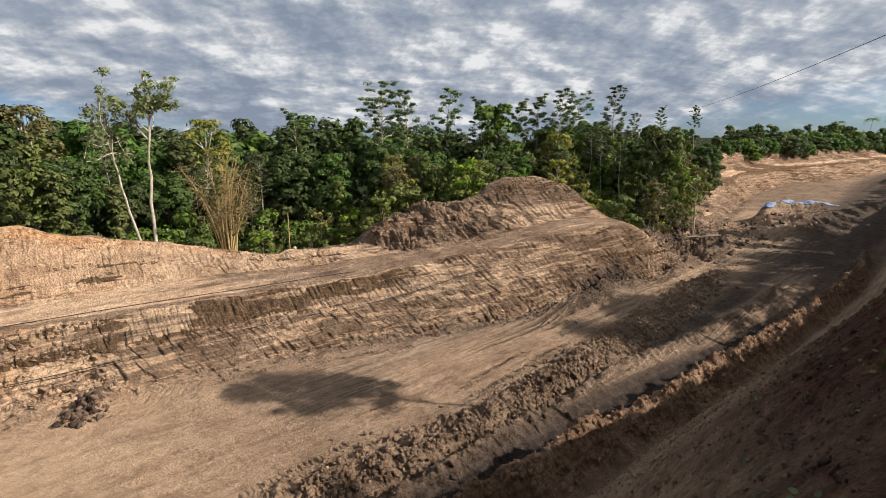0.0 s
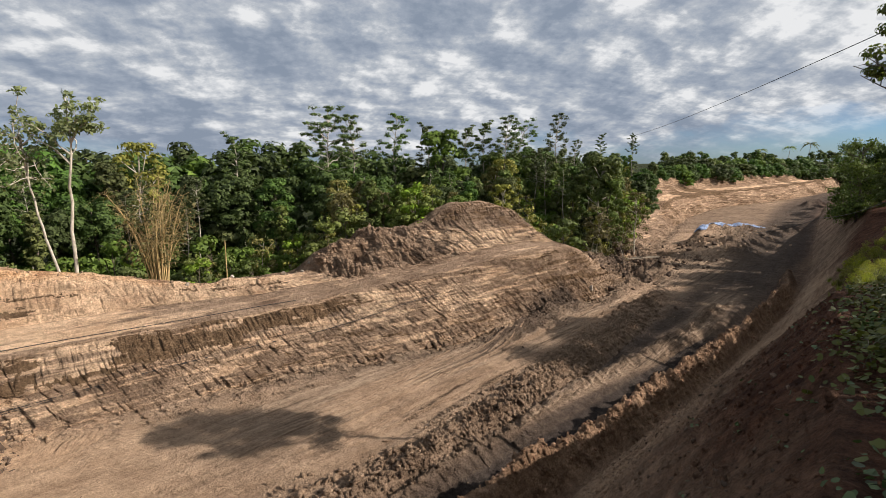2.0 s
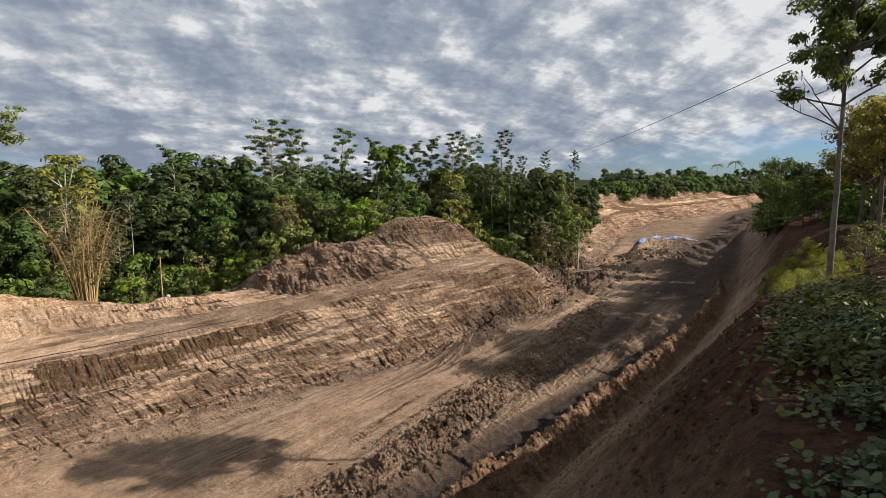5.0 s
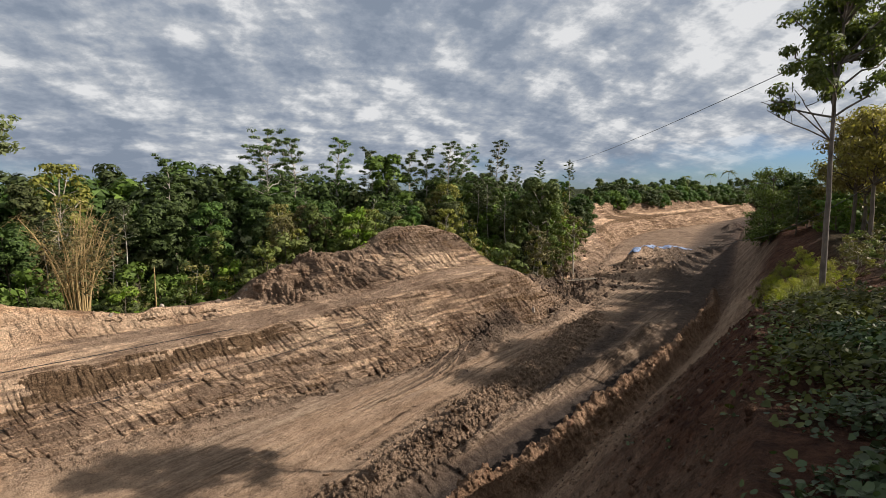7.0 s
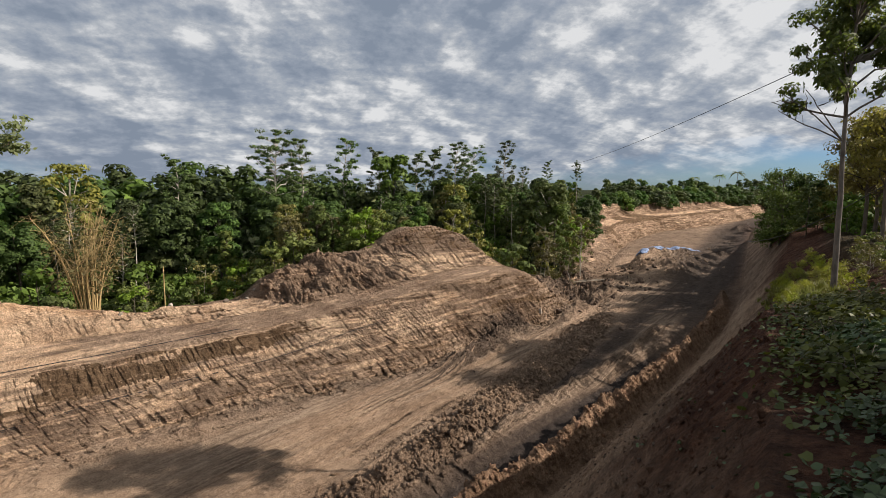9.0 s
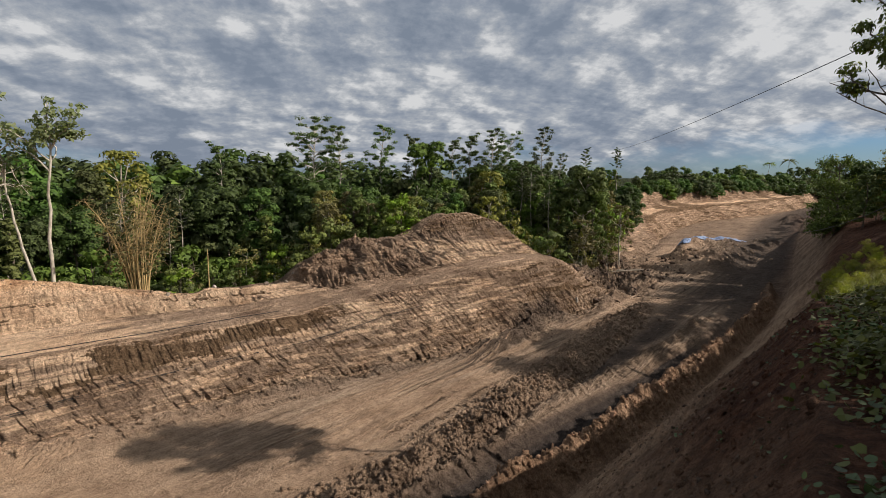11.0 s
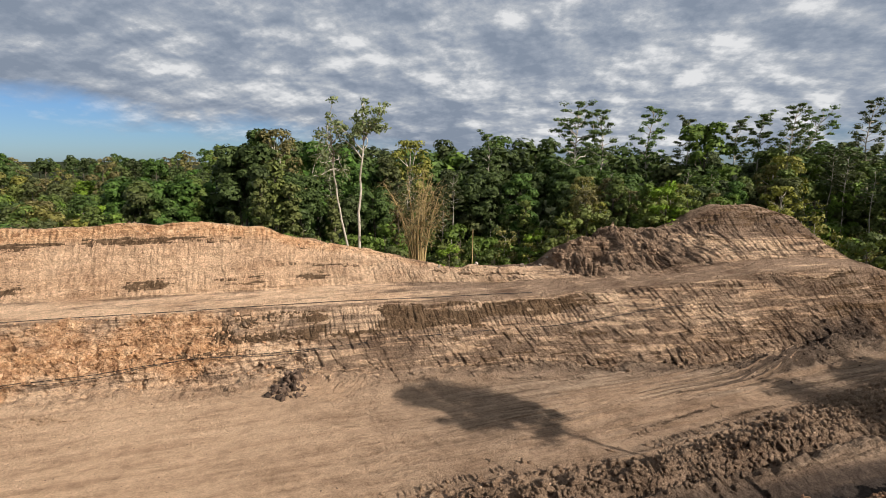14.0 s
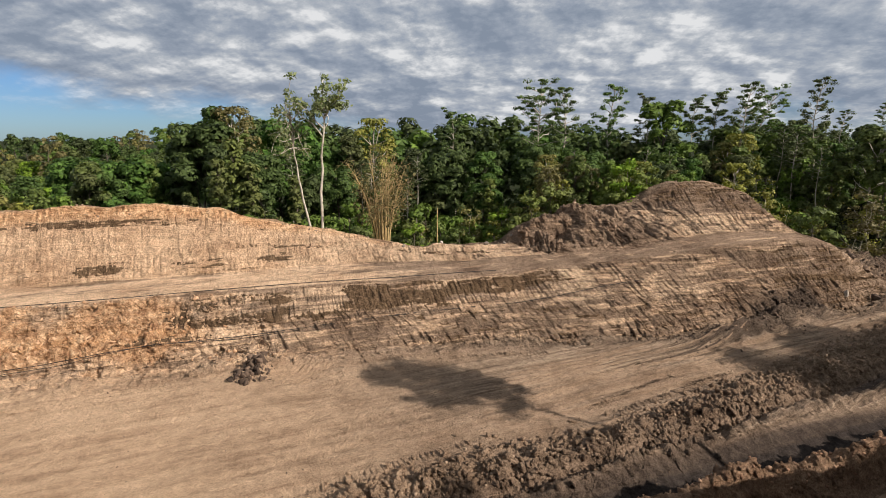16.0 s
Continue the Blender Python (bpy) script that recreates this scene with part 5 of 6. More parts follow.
# rusty broad-leaved trees behind it, then dark ones, then unseen ones added to shade the viewer's side of the bank
RUSTY = "spreading tree with rusty olive leaves on the near bank"
DARK_BANK, TOP_BANK = "dense green tree on the near bank", "unseen leafy tree added to shade the near bank"
for k, (az, d, top, wide, low, boughs, mat, label) in enumerate((
        (51.2, 41, 14.6, 2.4, 0.5, 60, LEAF_RUST, RUSTY), (52.4, 34.5, 14.2, 2.2, 0.6, 46, LEAF_RUST, RUSTY), (53.8, 39, 15.3, 2.7, 0.5, 60, LEAF_RUST, RUSTY), (51.9, 46, 14.2, 2.4, 0.55, 56, LEAF_RUST, RUSTY), (52.0, 51, 14.4, 2.6, 0.5, 56, LEAF_RUST, RUSTY), (53.4, 44.5, 14.6, 2.4, 0.55, 50, LEAF_RUST, RUSTY), (51.8, 56, 14.2, 3.2, 0.08, 64, LEAF_RUST, RUSTY), (49.2, 58, 12.6, 2.2, 0.06, 56, LEAF_OLIVE, "leafy olive green tree on the near bank"), (55.0, 54, 14.5, 3.4, 0.08, 60, LEAF_RUST, RUSTY),
        (45.2, 60, 12.2, 1.8, 0.05, 60, LEAF_MID, DARK_BANK), (46.4, 66, 12.0, 2.0, 0.05, 60, LEAF_DARK, DARK_BANK), (44.5, 66, 12.2, 1.7, 0.03, 60, LEAF_MID, DARK_BANK),
        # these five stand out of view and only keep sun and sky off the bank
        (70.0, 12.5, 14.6, 2.6, 0.3, 32, LEAF_MID, TOP_BANK), (80.0, 10.0, 13.2, 3.0, 0.3, 32, LEAF_MID, TOP_BANK), (66.0, 18.0, 14.0, 2.8, 0.3, 32, LEAF_MID, TOP_BANK),
        (84.0, 9.0, 13.4, 2.6, 0.3, 32, LEAF_MID, TOP_BANK), (100.0, 11.0, 14.4, 2.8, 0.3, 32, LEAF_MID, TOP_BANK))):
    x, y = polar(az, d)
    h = top - ground_z(x, y)
    tips = []
    for q in range(boughs):
        f, ang = rt.uniform(low, 0.97), rt.uniform(0, 2 * math.pi)
        reach = wide * math.sqrt(rt.uniform(0.1, 1.0)) * (1.0 - 0.75 * max(0.0, f - 0.45))
        tips.append((reach * math.cos(ang), reach * math.sin(ang), h * f))
    big = big_tree("bank_tree", label, 70 + k, ((0, 0, -0.4), (0.1, 0, h * 0.3), (0.1, 0.1, h * 0.6), (0, 0.1, h * 0.9)), 0.13, tips, mat, BARK, 0.20 if mat is not LEAF_DARK else 0.26, 40, 0.62)
    put(big, x, y, 0, 1.0, None, True)
# more bushes on the bank further along
for k in range(16):
    a_, b_ = rt.uniform(38, 74), rt.uniform(-5, 0.4)
    x, y = xy(a_, b_ + (a_ - 50) * 0.06)
    plant(rt.choice(("shrub2", "shrub3", "shrub2")), x, y, None, rt.uniform(0.7, 1.3))
for k in range(26):
    a_ = 55 + 3.2 * k + rt.uniform(-1, 1)
    x, y = xy(a_, float(curve(a_, LIP_B)) - rt.uniform(0.8, 3.5))
    plant(rt.choice(("mid", "dark2", "mid3", "dark") if a_ < 72 else ("far", "far3", "far2")), x, y, 10.4 + rt.uniform(-0.3, 1.2))


def heart_leaves(rng, at, nor, size):
    """Lobed leaves of six triangles round the midrib."""
    n = len(at)
    nor = nor / (np.linalg.norm(nor, axis=1)[:, None] + 1e-9)
    along = np.cross(nor, rng.normal(0, 1, (n, 3)))
    along /= np.linalg.norm(along, axis=1)[:, None] + 1e-9
    side = np.cross(nor, along)
    s = (size * rng.uniform(0.55, 1.3, n))[:, None]
    shape_ = ((0, 0, 0), (0.02, 0.42, 0.10), (0.45, 0.55, 0.13), (0.75, 0.25, 0.06), (1.0, 0, -0.08), (0.75, -0.25, 0.06), (0.45, -0.55, 0.13), (0.02, -0.42, 0.10))
    v = np.stack([at + s * (u * along + w * side + h * nor) for u, w, h in shape_], 1).reshape(-1, 3)
    base = np.arange(n)[:, None] * 8
    f = np.concatenate([base + np.array([[0, 1, 2, 2]]) * 0 + np.array([[0, 1, 2, 3]]), base + np.array([[0, 3, 4, 5]]), base + np.array([[0, 5, 6, 7]])])
    return v, f


def creeper(name, label, seed, a0, b0, ra, rb_, n, size, mat, lift=0.35):
    """A low mound of trailing stems and lobed leaves over the ground."""
    rng = np.random.default_rng(seed)
    aa, bb = a0 + rng.normal(0, ra, n), b0 + rng.normal(0, rb_, n)
    keep = fbm(aa * 1.1, bb * 1.1, seed, 3) > -0.35
    aa, bb = aa[keep], bb[keep]
    pts = np.array([ground_at(p, q) for p, q in zip(aa, bb)])
    env = np.exp(-(((aa - a0) / (1.6 * ra)) ** 2 + ((bb - b0) / (1.6 * rb_)) ** 2))
    pts[:, 2] += 0.03 + lift * env * rng.uniform(0.15, 1.0, len(pts)) * (0.7 + 0.6 * fbm(aa * 0.9, bb * 0.9, seed + 1, 2))
    nor = rng.normal(0, 0.45, (len(pts), 3)) + (-0.25, 0.25, 0.9)
    crown, stems = Heap(), Heap()
    crown.add(heart_leaves(rng, pts, nor, size))
    for k in range(14):
        i, j = rng.integers(0, len(pts), 2)
        if np.linalg.norm(pts[i] - pts[j]) < 1.6:
            mid = (pts[i] + pts[j]) / 2 + (0, 0, 0.12)
            stems.add(tube(np.stack([pts[i] - (0, 0, 0.05), mid, pts[j] - (0, 0, 0.05)]), (0.005, 0.005, 0.003), 4))
    stems.add(tube(np.stack([pts[0] - (0, 0, 0.3), pts[0]]), (0.01, 0.006), 4))
    foot = ground_at(a0, b0)
    root = tagged(new(name), label, "shrub", "creepers on the near bank")
    root.matrix_basis = Matrix.Translation(foot)
    for nm, hp, mt in (("foliage", crown, mat), ("stem_tangle", stems, BARK)):
        hp.v = [v - foot for v in hp.v]
        tagged(part(nm, hp.mesh(nm, mt), root), kind="stuff")
    return root


CREEP = "low tangle of broad green creeper leaves over red earth"
for k, (a0, b0, ra, rb_, n, size, mat, lift) in enumerate((
        (4.3, -0.85, 0.7, 0.42, 1900, 0.070, LEAF_VINE, 0.5), (3.5, -0.95, 0.5, 0.42, 1200, 0.068, LEAF_VINE, 0.5), (5.2, -1.0, 0.7, 0.45, 1700, 0.070, LEAF_VINE, 0.5), (6.3, -0.75, 0.6, 0.4, 1200, 0.068, LEAF_VINE, 0.4),
        (8.4, 0.0, 0.9, 0.36, 1100, 0.085, LEAF_TANGLE, 0.35), (9.5, -0.3, 1.1, 0.45, 1300, 0.085, LEAF_VINE, 0.35), (11.5, 0.1, 1.3, 0.45, 1300, 0.09, LEAF_TANGLE, 0.4), (7.6, -1.1, 1.2, 0.4, 1200, 0.085, LEAF_TANGLE, 0.45),
        (10.5, -1.4, 1.5, 0.6, 1200, 0.09, LEAF_VINE, 0.5), (13.5, -0.5, 1.5, 0.6, 1400, 0.095, LEAF_TANGLE, 0.6), (16.0, 0.0, 1.4, 0.5, 1200, 0.10, LEAF_TANGLE, 0.5), (15.5, -1.6, 1.8, 0.7, 1200, 0.10, LEAF_TANGLE, 0.6))):
    creeper("creeper", CREEP if mat is LEAF_VINE else "low tangle of olive brown creeper leaves over red earth", 80 + k, a0, b0, ra, rb_, n, size, mat, lift)
for k in range(16):
    a_, b_ = rt.uniform(19, 34), rt.uniform(-3, -0.6)
    x, y = xy(a_, b_)
    plant(rt.choice(("shrub3", "shrub3", "shrub")), x, y, None, rt.uniform(0.22, 0.42))
KINDS["bush_y"] = tree("bush", "bushy yellow-green weeds on the lip of the bank", 35, 1.2, 0.6, 0.0, 18, 60, 0.10, LEAF_YELLOW, BARK, 0.02, radius=0.28, category="bush")
for k in range(56):
    a_ = 21 + 22 * rt.random()
    b_ = float(curve(a_, LIP_B)) - 0.8 + max(-2.4, min(1.0, rt.gauss(0, 0.9)))
    x, y = xy(a_, b_)
    plant("bush_y", x, y, None, rt.uniform(0.28, 0.6))
for k in range(18):
    a_ = rt.uniform(24, 40)
    x, y = xy(a_, float(curve(a_, LIP_B)) + rt.uniform(-0.4, 0.6))
    plant("bush_y", x, y, None, rt.uniform(0.3, 0.6))
# single weeds on the bare slope
weeds = Heap()
for k in range(30):
    a_, b_ = bank_rng.uniform(2.5, 16), 0.5 + abs(bank_rng.normal(0, 1.0))
    c = ground_at(a_, b_)
    m_ = bank_rng.integers(3, 9)
    weeds.add(heart_leaves(bank_rng, c + bank_rng.normal(0, 0.07, (m_, 3)) + (0, 0, 0.06), bank_rng.normal(0, 0.5, (m_, 3)) + (-0.2, 0.2, 0.9), 0.055))
tagged(new("weeds", weeds.mesh("weeds", LEAF_VINE)), "small scattered green weeds on bare red slope", "weeds", kind="stuff")


def tussock(seed, n, high):
    """A tuft of bent, tapering blades."""
    rng = np.random.default_rng(seed)
    hp = Heap()
    for k in range(n):
        ang, lean_ = rng.uniform(0, 2 * math.pi), rng.uniform(0.1, 0.9)
        out = np.array([math.cos(ang), math.sin(ang), 0])
        across = np.array([-out[1], out[0], 0])
        root_ = out * rng.uniform(0, 0.16)
        l, w = high * rng.uniform(0.5, 1.15), rng.uniform(0.008, 0.017)
        rows_ = []
        for t in (0, 0.35, 0.7, 1.0):
            c = root_ + out * l * lean_ * t * t * 0.9 + np.array([0, 0, l * (t - 0.35 * lean_ * t * t)])
            rows_ += [c - across * w * (1 - t * 0.9), c + across * w * (1 - t * 0.9)]
        hp.add((np.array(rows_), np.array([[0, 1, 3, 2], [2, 3, 5, 4], [4, 5, 7, 6]])))
    return hp


TUFTS = [tagged(new("grass_tuft", tussock(90 + k, 70, 0.40 + 0.08 * k).mesh("grass_tuft", GRASS)), "yellow-green tuft of tall grass on the lip of the bank", "grass", "grass tufts on the bank") for k in range(3)]
first_ = [True] * 3
for k in range(120):
    a_ = 19 + 22 * bank_rng.random()
    b_ = float(curve(a_, LIP_B)) + 0.4 + bank_rng.normal(0, 0.35) - max(0, bank_rng.normal(0.4, 0.8))
    x, y = xy(a_, b_)
    i = int(bank_rng.integers(0, 3))
    put(TUFTS[i], x, y, float(bank_rng.uniform(0, 360)), float(bank_rng.uniform(0.5, 1.15)), ground_z(x, y) + 0.08, first_[i])
    first_[i] = False


# ---- clods, stones, cables and the rest ----
def hull(rng, n, flat=(1, 1, 1)):
    """A sharp-edged stone: the hull of random points."""
    p = rng.normal(0, 1, (n, 3))
    p /= np.linalg.norm(p, axis=1)[:, None]
    p *= rng.uniform(0.75, 1.15, (n, 1)) * np.array(flat)
    bm = bmesh.new()
    for q in p:
        bm.verts.new(q)
    made = bmesh.ops.convex_hull(bm, input=bm.verts)
    bmesh.ops.delete(bm, geom=[g for g in made["geom_interior"] if isinstance(g, bmesh.types.BMVert)], context="VERTS")
    bmesh.ops.triangulate(bm, faces=bm.faces[:])
    bm.verts.index_update()
    v = np.array([q.co[:] for q in bm.verts])
    f = np.array([[q.index for q in face.verts] for face in bm.faces])
    return bm, v, f


def stone_shapes(seed):
    rng = np.random.default_rng(seed)
    out = []
    for k in range(12):
        bm, v, f = hull(rng, 9, rng.uniform(0.55, 1.2, 3))
        bm.free()
        out.append((v, f))
    return out


SHAPES = stone_shapes(100)


def spread_stones(name, label, seed, n, place, small, large, mat, power=2.5):
    """Loose clods too many to count, half sunk in the ground."""
    rng = np.random.default_rng(seed)
    hp = Heap()
    for k in range(n):
        a_, b_ = place(rng)
        c = ground_at(a_, b_)
        size = small + (large - small) * rng.random() ** power
        v, f = SHAPES[int(rng.integers(0, 10))]
        rot = np.array(Euler(rng.uniform(0, 6.28, 3)).to_matrix())
        hp.add((v @ rot.T * size * rng.uniform(0.7, 1.3, 3) + c + (0, 0, size * 0.1), f))
    return tagged(new(name, hp.mesh(name, mat)), label, "clods", kind="stuff")


def along(line, spread_, lo, hi):
    return lambda rng: (lambda a_: (a_, float(curve(a_, line)) + rng.normal(0, spread_)))(rng.uniform(lo, hi))


spread_stones("berm_clods", "loose tan and brown clods along a low ridge", 101, 3200, along(RIDGES[0][2], 0.7, -8, 38), 0.015, 0.085, CLOD, 3.0)
spread_stones("red_berm_clods", "loose reddish clods along a low ridge", 102, 1800, along(RIDGES[1][2], 0.35, -2, 48), 0.015, 0.10, CLOD_RED, 3.0)
spread_stones("toe_clods", "crumbled clods along the foot of the cut", 103, 2400, along(TOE_B, 0.7, -16, 36), 0.012, 0.06, CLOD, 4.5)
spread_stones("bench_clods", "small clods along the edge of the bench", 104, 900, along(EDGE_B, 0.35, -16, 34), 0.012, 0.07, CLOD, 4.0)
spread_stones("crest_clods", "clods and stones along the crest of the cut", 105, 700, along(CREST_B, 0.5, -16, 35), 0.02, 0.12, CLOD, 4.5)
spread_stones("heap_clods", "rough brown lumps on a dumped heap", 106, 420, lambda r: (r.uniform(17.5, 27), 26.5 + r.normal(0, 1.3)), 0.02, 0.11, CLOD, 4.5)
spread_stones("dark_heap_clods", "dark damp lumps in a tipped heap", 107, 500, lambda r: (24.4 + r.normal(0, 1.7), 17.1 + r.normal(0, 0.6)), 0.02, 0.12, CLOD_DARK, 3.5)
spread_stones("pile_clods", "brown lumps piled on the floor", 108, 170, lambda r: (0.45 + r.normal(0, 0.36), 21.75 + r.normal(0, 0.36)), 0.06, 0.24, CLOD_DARK, 2.0)
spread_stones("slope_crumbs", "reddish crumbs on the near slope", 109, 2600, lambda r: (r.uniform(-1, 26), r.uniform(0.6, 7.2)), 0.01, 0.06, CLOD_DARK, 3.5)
spread_stones("floor_crumbs", "scattered small stones on the floor", 110, 3200, lambda r: (r.uniform(-14, 42), r.uniform(10, 23)), 0.010, 0.045, CLOD, 4.0)
spread_stones("gully_rubble", "rough rubble in the gully", 111, 900, lambda r: (r.uniform(38, 64), 20 + r.normal(0, 2.6)), 0.04, 0.3, CLOD_DARK, 4.0)
spread_stones("slump_clods", "orange-brown rubble slumped from the wall", 112, 1300, lambda r: (lambda a_: (a_, float(curve(a_, TOE_B)) + r.uniform(0.1, 3.0)))(r.uniform(-18, 1)), 0.02, 0.13, CLOD_ORANGE, 4.0)
spread_stones("island_rubble", "rubble on a spoil island between two lanes", 113, 500, lambda r: (68 + r.normal(0, 6), 16.8 + r.normal(0, 2.0)), 0.05, 0.28, CLOD, 4.0)


def boulder(seed, size, mat, label, name="boulder"):
    rng = np.random.default_rng(seed)
    bm, v, f = hull(rng, 18, rng.uniform(0.65, 1.2, 3))
    bmesh.ops.bevel(bm, geom=bm.edges[:], offset=0.06, segments=1, affect="EDGES")
    for q in bm.verts:
        q.co *= size * (1 + 0.1 * noise.noise(q.co * 3))
    me_ = bpy.data.meshes.new(name)
    bm.to_mesh(me_)
    bm.free()
    me_.materials.append(mat)
    return tagged(new(name, me_), label, "rock", "loose boulders")


rs = random.Random(120)
for k, (a_, b_, size, mat, label) in enumerate([(33.8, 17.6, 0.34, STONE, "pale stone at the foot of the cut"), (12.6, 30.0, 0.14, STONE, "pale stone on the crest"), (15.2, 28.7, 0.18, STONE, "pale stone on the crest"), (16.4, 28.4, 0.13, STONE, "pale stone on the crest"),
                                                (17.0, 28.6, 0.12, STONE, "pale stone on the crest"), (10.2, 30.6, 0.16, STONE, "pale stone beside the bamboo"), (19.5, 28.9, 0.18, STONE, "pale stone on the dumped heap"), (23.5, 28.2, 0.16, STONE, "pale stone on the dumped heap"),
                                                (24.6, 28.1, 0.13, STONE, "pale stone on the dumped heap")]
                                               + [(rs.uniform(36, 60), 18.5 + rs.gauss(0, 2.0), rs.uniform(0.15, 0.4), CLOD_DARK, "dark brown boulder in the gully") for q in range(22)]
                                               + [(rs.uniform(22, 36), float(curve(rs.uniform(22, 36), RIDGES[0][2])) + rs.gauss(0, 0.5), rs.uniform(0.09, 0.16), CLOD, "brown boulder on the ridge of spoil") for q in range(7)]
                                               + [(float(q), float(curve(q, RIDGES[1][2])) + rs.gauss(0, 0.2), rs.uniform(0.08, 0.17), CLOD_RED, "reddish boulder on the ridge of spoil") for q in np.linspace(9, 44, 9)]):
    ob = boulder(130 + k, size, mat, label)
    c = ground_at(a_, b_)
    ob.matrix_basis = pose(c[0], c[1], c[2] + size * 0.3, rs.uniform(-20, 20), rs.uniform(-20, 20), rs.uniform(0, 360))


def cable(name, label, pts, r, sides=6):
    hp = Heap()
    hp.add(tube(np.array(pts), [r] * len(pts), sides))
    return tagged(new(name, hp.mesh(name, CABLE, True)), label, "cable")


def sag(p, q, drop, n=24):
    t = np.linspace(0, 1, n)[:, None]
    out = np.asarray(p) * (1 - t) + np.asarray(q) * t
    out[:, 2] -= (4 * t * (1 - t))[:, 0] * drop
    return out


def up_from(az, d, el):
    x, y = polar(az, d)
    return np.array([x, y, 10 + d * math.tan(radians(el))])


cable("overhead_cable", "thin black overhead cable from the bank tree to the wood", sag(up_from(46.4, 21.5, 10.9), up_from(26.0, 84, 2.85), 0.35, 30), 0.015)
cable("hanging_cable", "thin black cable hanging down the near bank", np.concatenate([sag(up_from(55.0, 27, 2.6), up_from(42.6, 60, -5.0), 0.8, 20), sag(up_from(42.5, 60.5, -5.1), ground_at(70, 16) + (0, 0, 0.1), 0.3, 10)]), 0.022)


def laid(a0, a1, line):
    """A stiff line that lies on the high points of the ground."""
    grid = np.linspace(a0, a1, 90)
    raw = np.array([ground_at(a_, line(a_)) for a_ in grid])
    wide = np.array([raw[max(0, i - 4):i + 5, 2].max() for i in range(90)])
    raw[:, 2] = np.convolve(np.pad(wide, 4, mode="edge"), np.ones(9) / 9, "valid") + 0.02
    return raw


cable("ground_hose", "thin black hose lying along the foot of the cut", laid(-20, 22, lambda a_: float(curve(a_, TOE_B)) + float(curve(a_, ((-20, -0.6), (-8, 0.25), (4, 1.0), (22, 2.2))))), 0.014)
cable("bench_hose", "thin black hose lying along the bench", laid(-20, 14, lambda a_: float(curve(a_, EDGE_B)) + 0.45), 0.016)
cable("ground_hose", "thin black hose lying along the foot of the cut", laid(-20, 12, lambda a_: float(curve(a_, TOE_B)) + float(curve(a_, ((-20, -0.75), (-8, 0.15), (4, 0.95), (22, 2.3))))), 0.012)

# ---- ribs and chunks of earth left by the bucket and the tracks ----
ROW_V = GV[:, 0]


def surf(a_, v_):
    """The ground at a along the cut and v down its profile, and the row and column there."""
    c = float(np.clip(np.interp(a_, GA[0], np.arange(nc)), 0, nc - 1.001))
    r = float(np.clip(np.interp(v_, ROW_V, np.arange(nr)), 0, nr - 1.001))
    i_, j_, u, w = int(r), int(c), r - int(r), c - int(c)

    def at(g):
        return (g[i_, j_] * (1 - w) + g[i_, j_ + 1] * w) * (1 - u) + (g[i_ + 1, j_] * (1 - w) + g[i_ + 1, j_ + 1] * w) * u
    return np.array([at(gx), at(gy), at(GZ2)]), (i_, j_)


class Crust(Heap):
    """Earth standing proud of the ground, of the same soil as the ground beneath it."""

    def put_on(self, vf, cells):
        """cells: one for all corners, or one for each three of them."""
        self.add(vf)
        self.where += [cells] * len(vf[0]) if isinstance(cells, tuple) else [c for c in cells for q in range(3)]

    def thing(self, name, label, category, clay=1.0):
        me_ = self.mesh(name, SOIL)
        rr, cc = np.array(self.where).T
        for nm, masks in (("soil", SOILS), ("cover", COVERS), ("marks", MARKS)):
            at = me_.color_attributes.new(nm, "FLOAT_COLOR", "POINT")
            data = np.stack(([np.clip(m, 0, 1)[rr, cc] for m in masks] + [np.ones(len(rr))])[:4], -1)
            if nm == "soil":
                data[:, 0] *= clay
            elif nm == "marks":
                data[:, :3] *= 0.2
            at.data.foreach_set("color", data.astype(np.float32).ravel())
        return tagged(new(name, me_), label, category, kind="stuff")


def rib(pts, wide, high, skew, rng):
    """A three-sided ridge along points on the ground, tapering at both ends."""
    p = np.asarray(pts)
    n = len(p)
    d = np.gradient(p, axis=0)
    d /= np.linalg.norm(d, axis=1)[:, None] + 1e-9
    out = np.array([0.55 * -BX[0], 0.55 * -BX[1], 0.83])
    side = np.cross(d, out)
    side /= np.linalg.norm(side, axis=1)[:, None] + 1e-9
    nor = np.cross(side, d)
    taper = np.sin(np.linspace(0.12, 0.88, n) * np.pi)[:, None] * rng.uniform(0.75, 1.25, (n, 1))
    v = np.stack([p - side * wide * 0.5 - nor * 0.03, p + nor * high * taper + side * wide * skew, p + side * wide * 0.5 - nor * 0.03], 1).reshape(-1, 3)
    k = np.arange(n - 1)[:, None] * 3
    return v, np.concatenate([k + np.array([[0, 1, 4, 3]]), k + np.array([[1, 2, 5, 4]])])


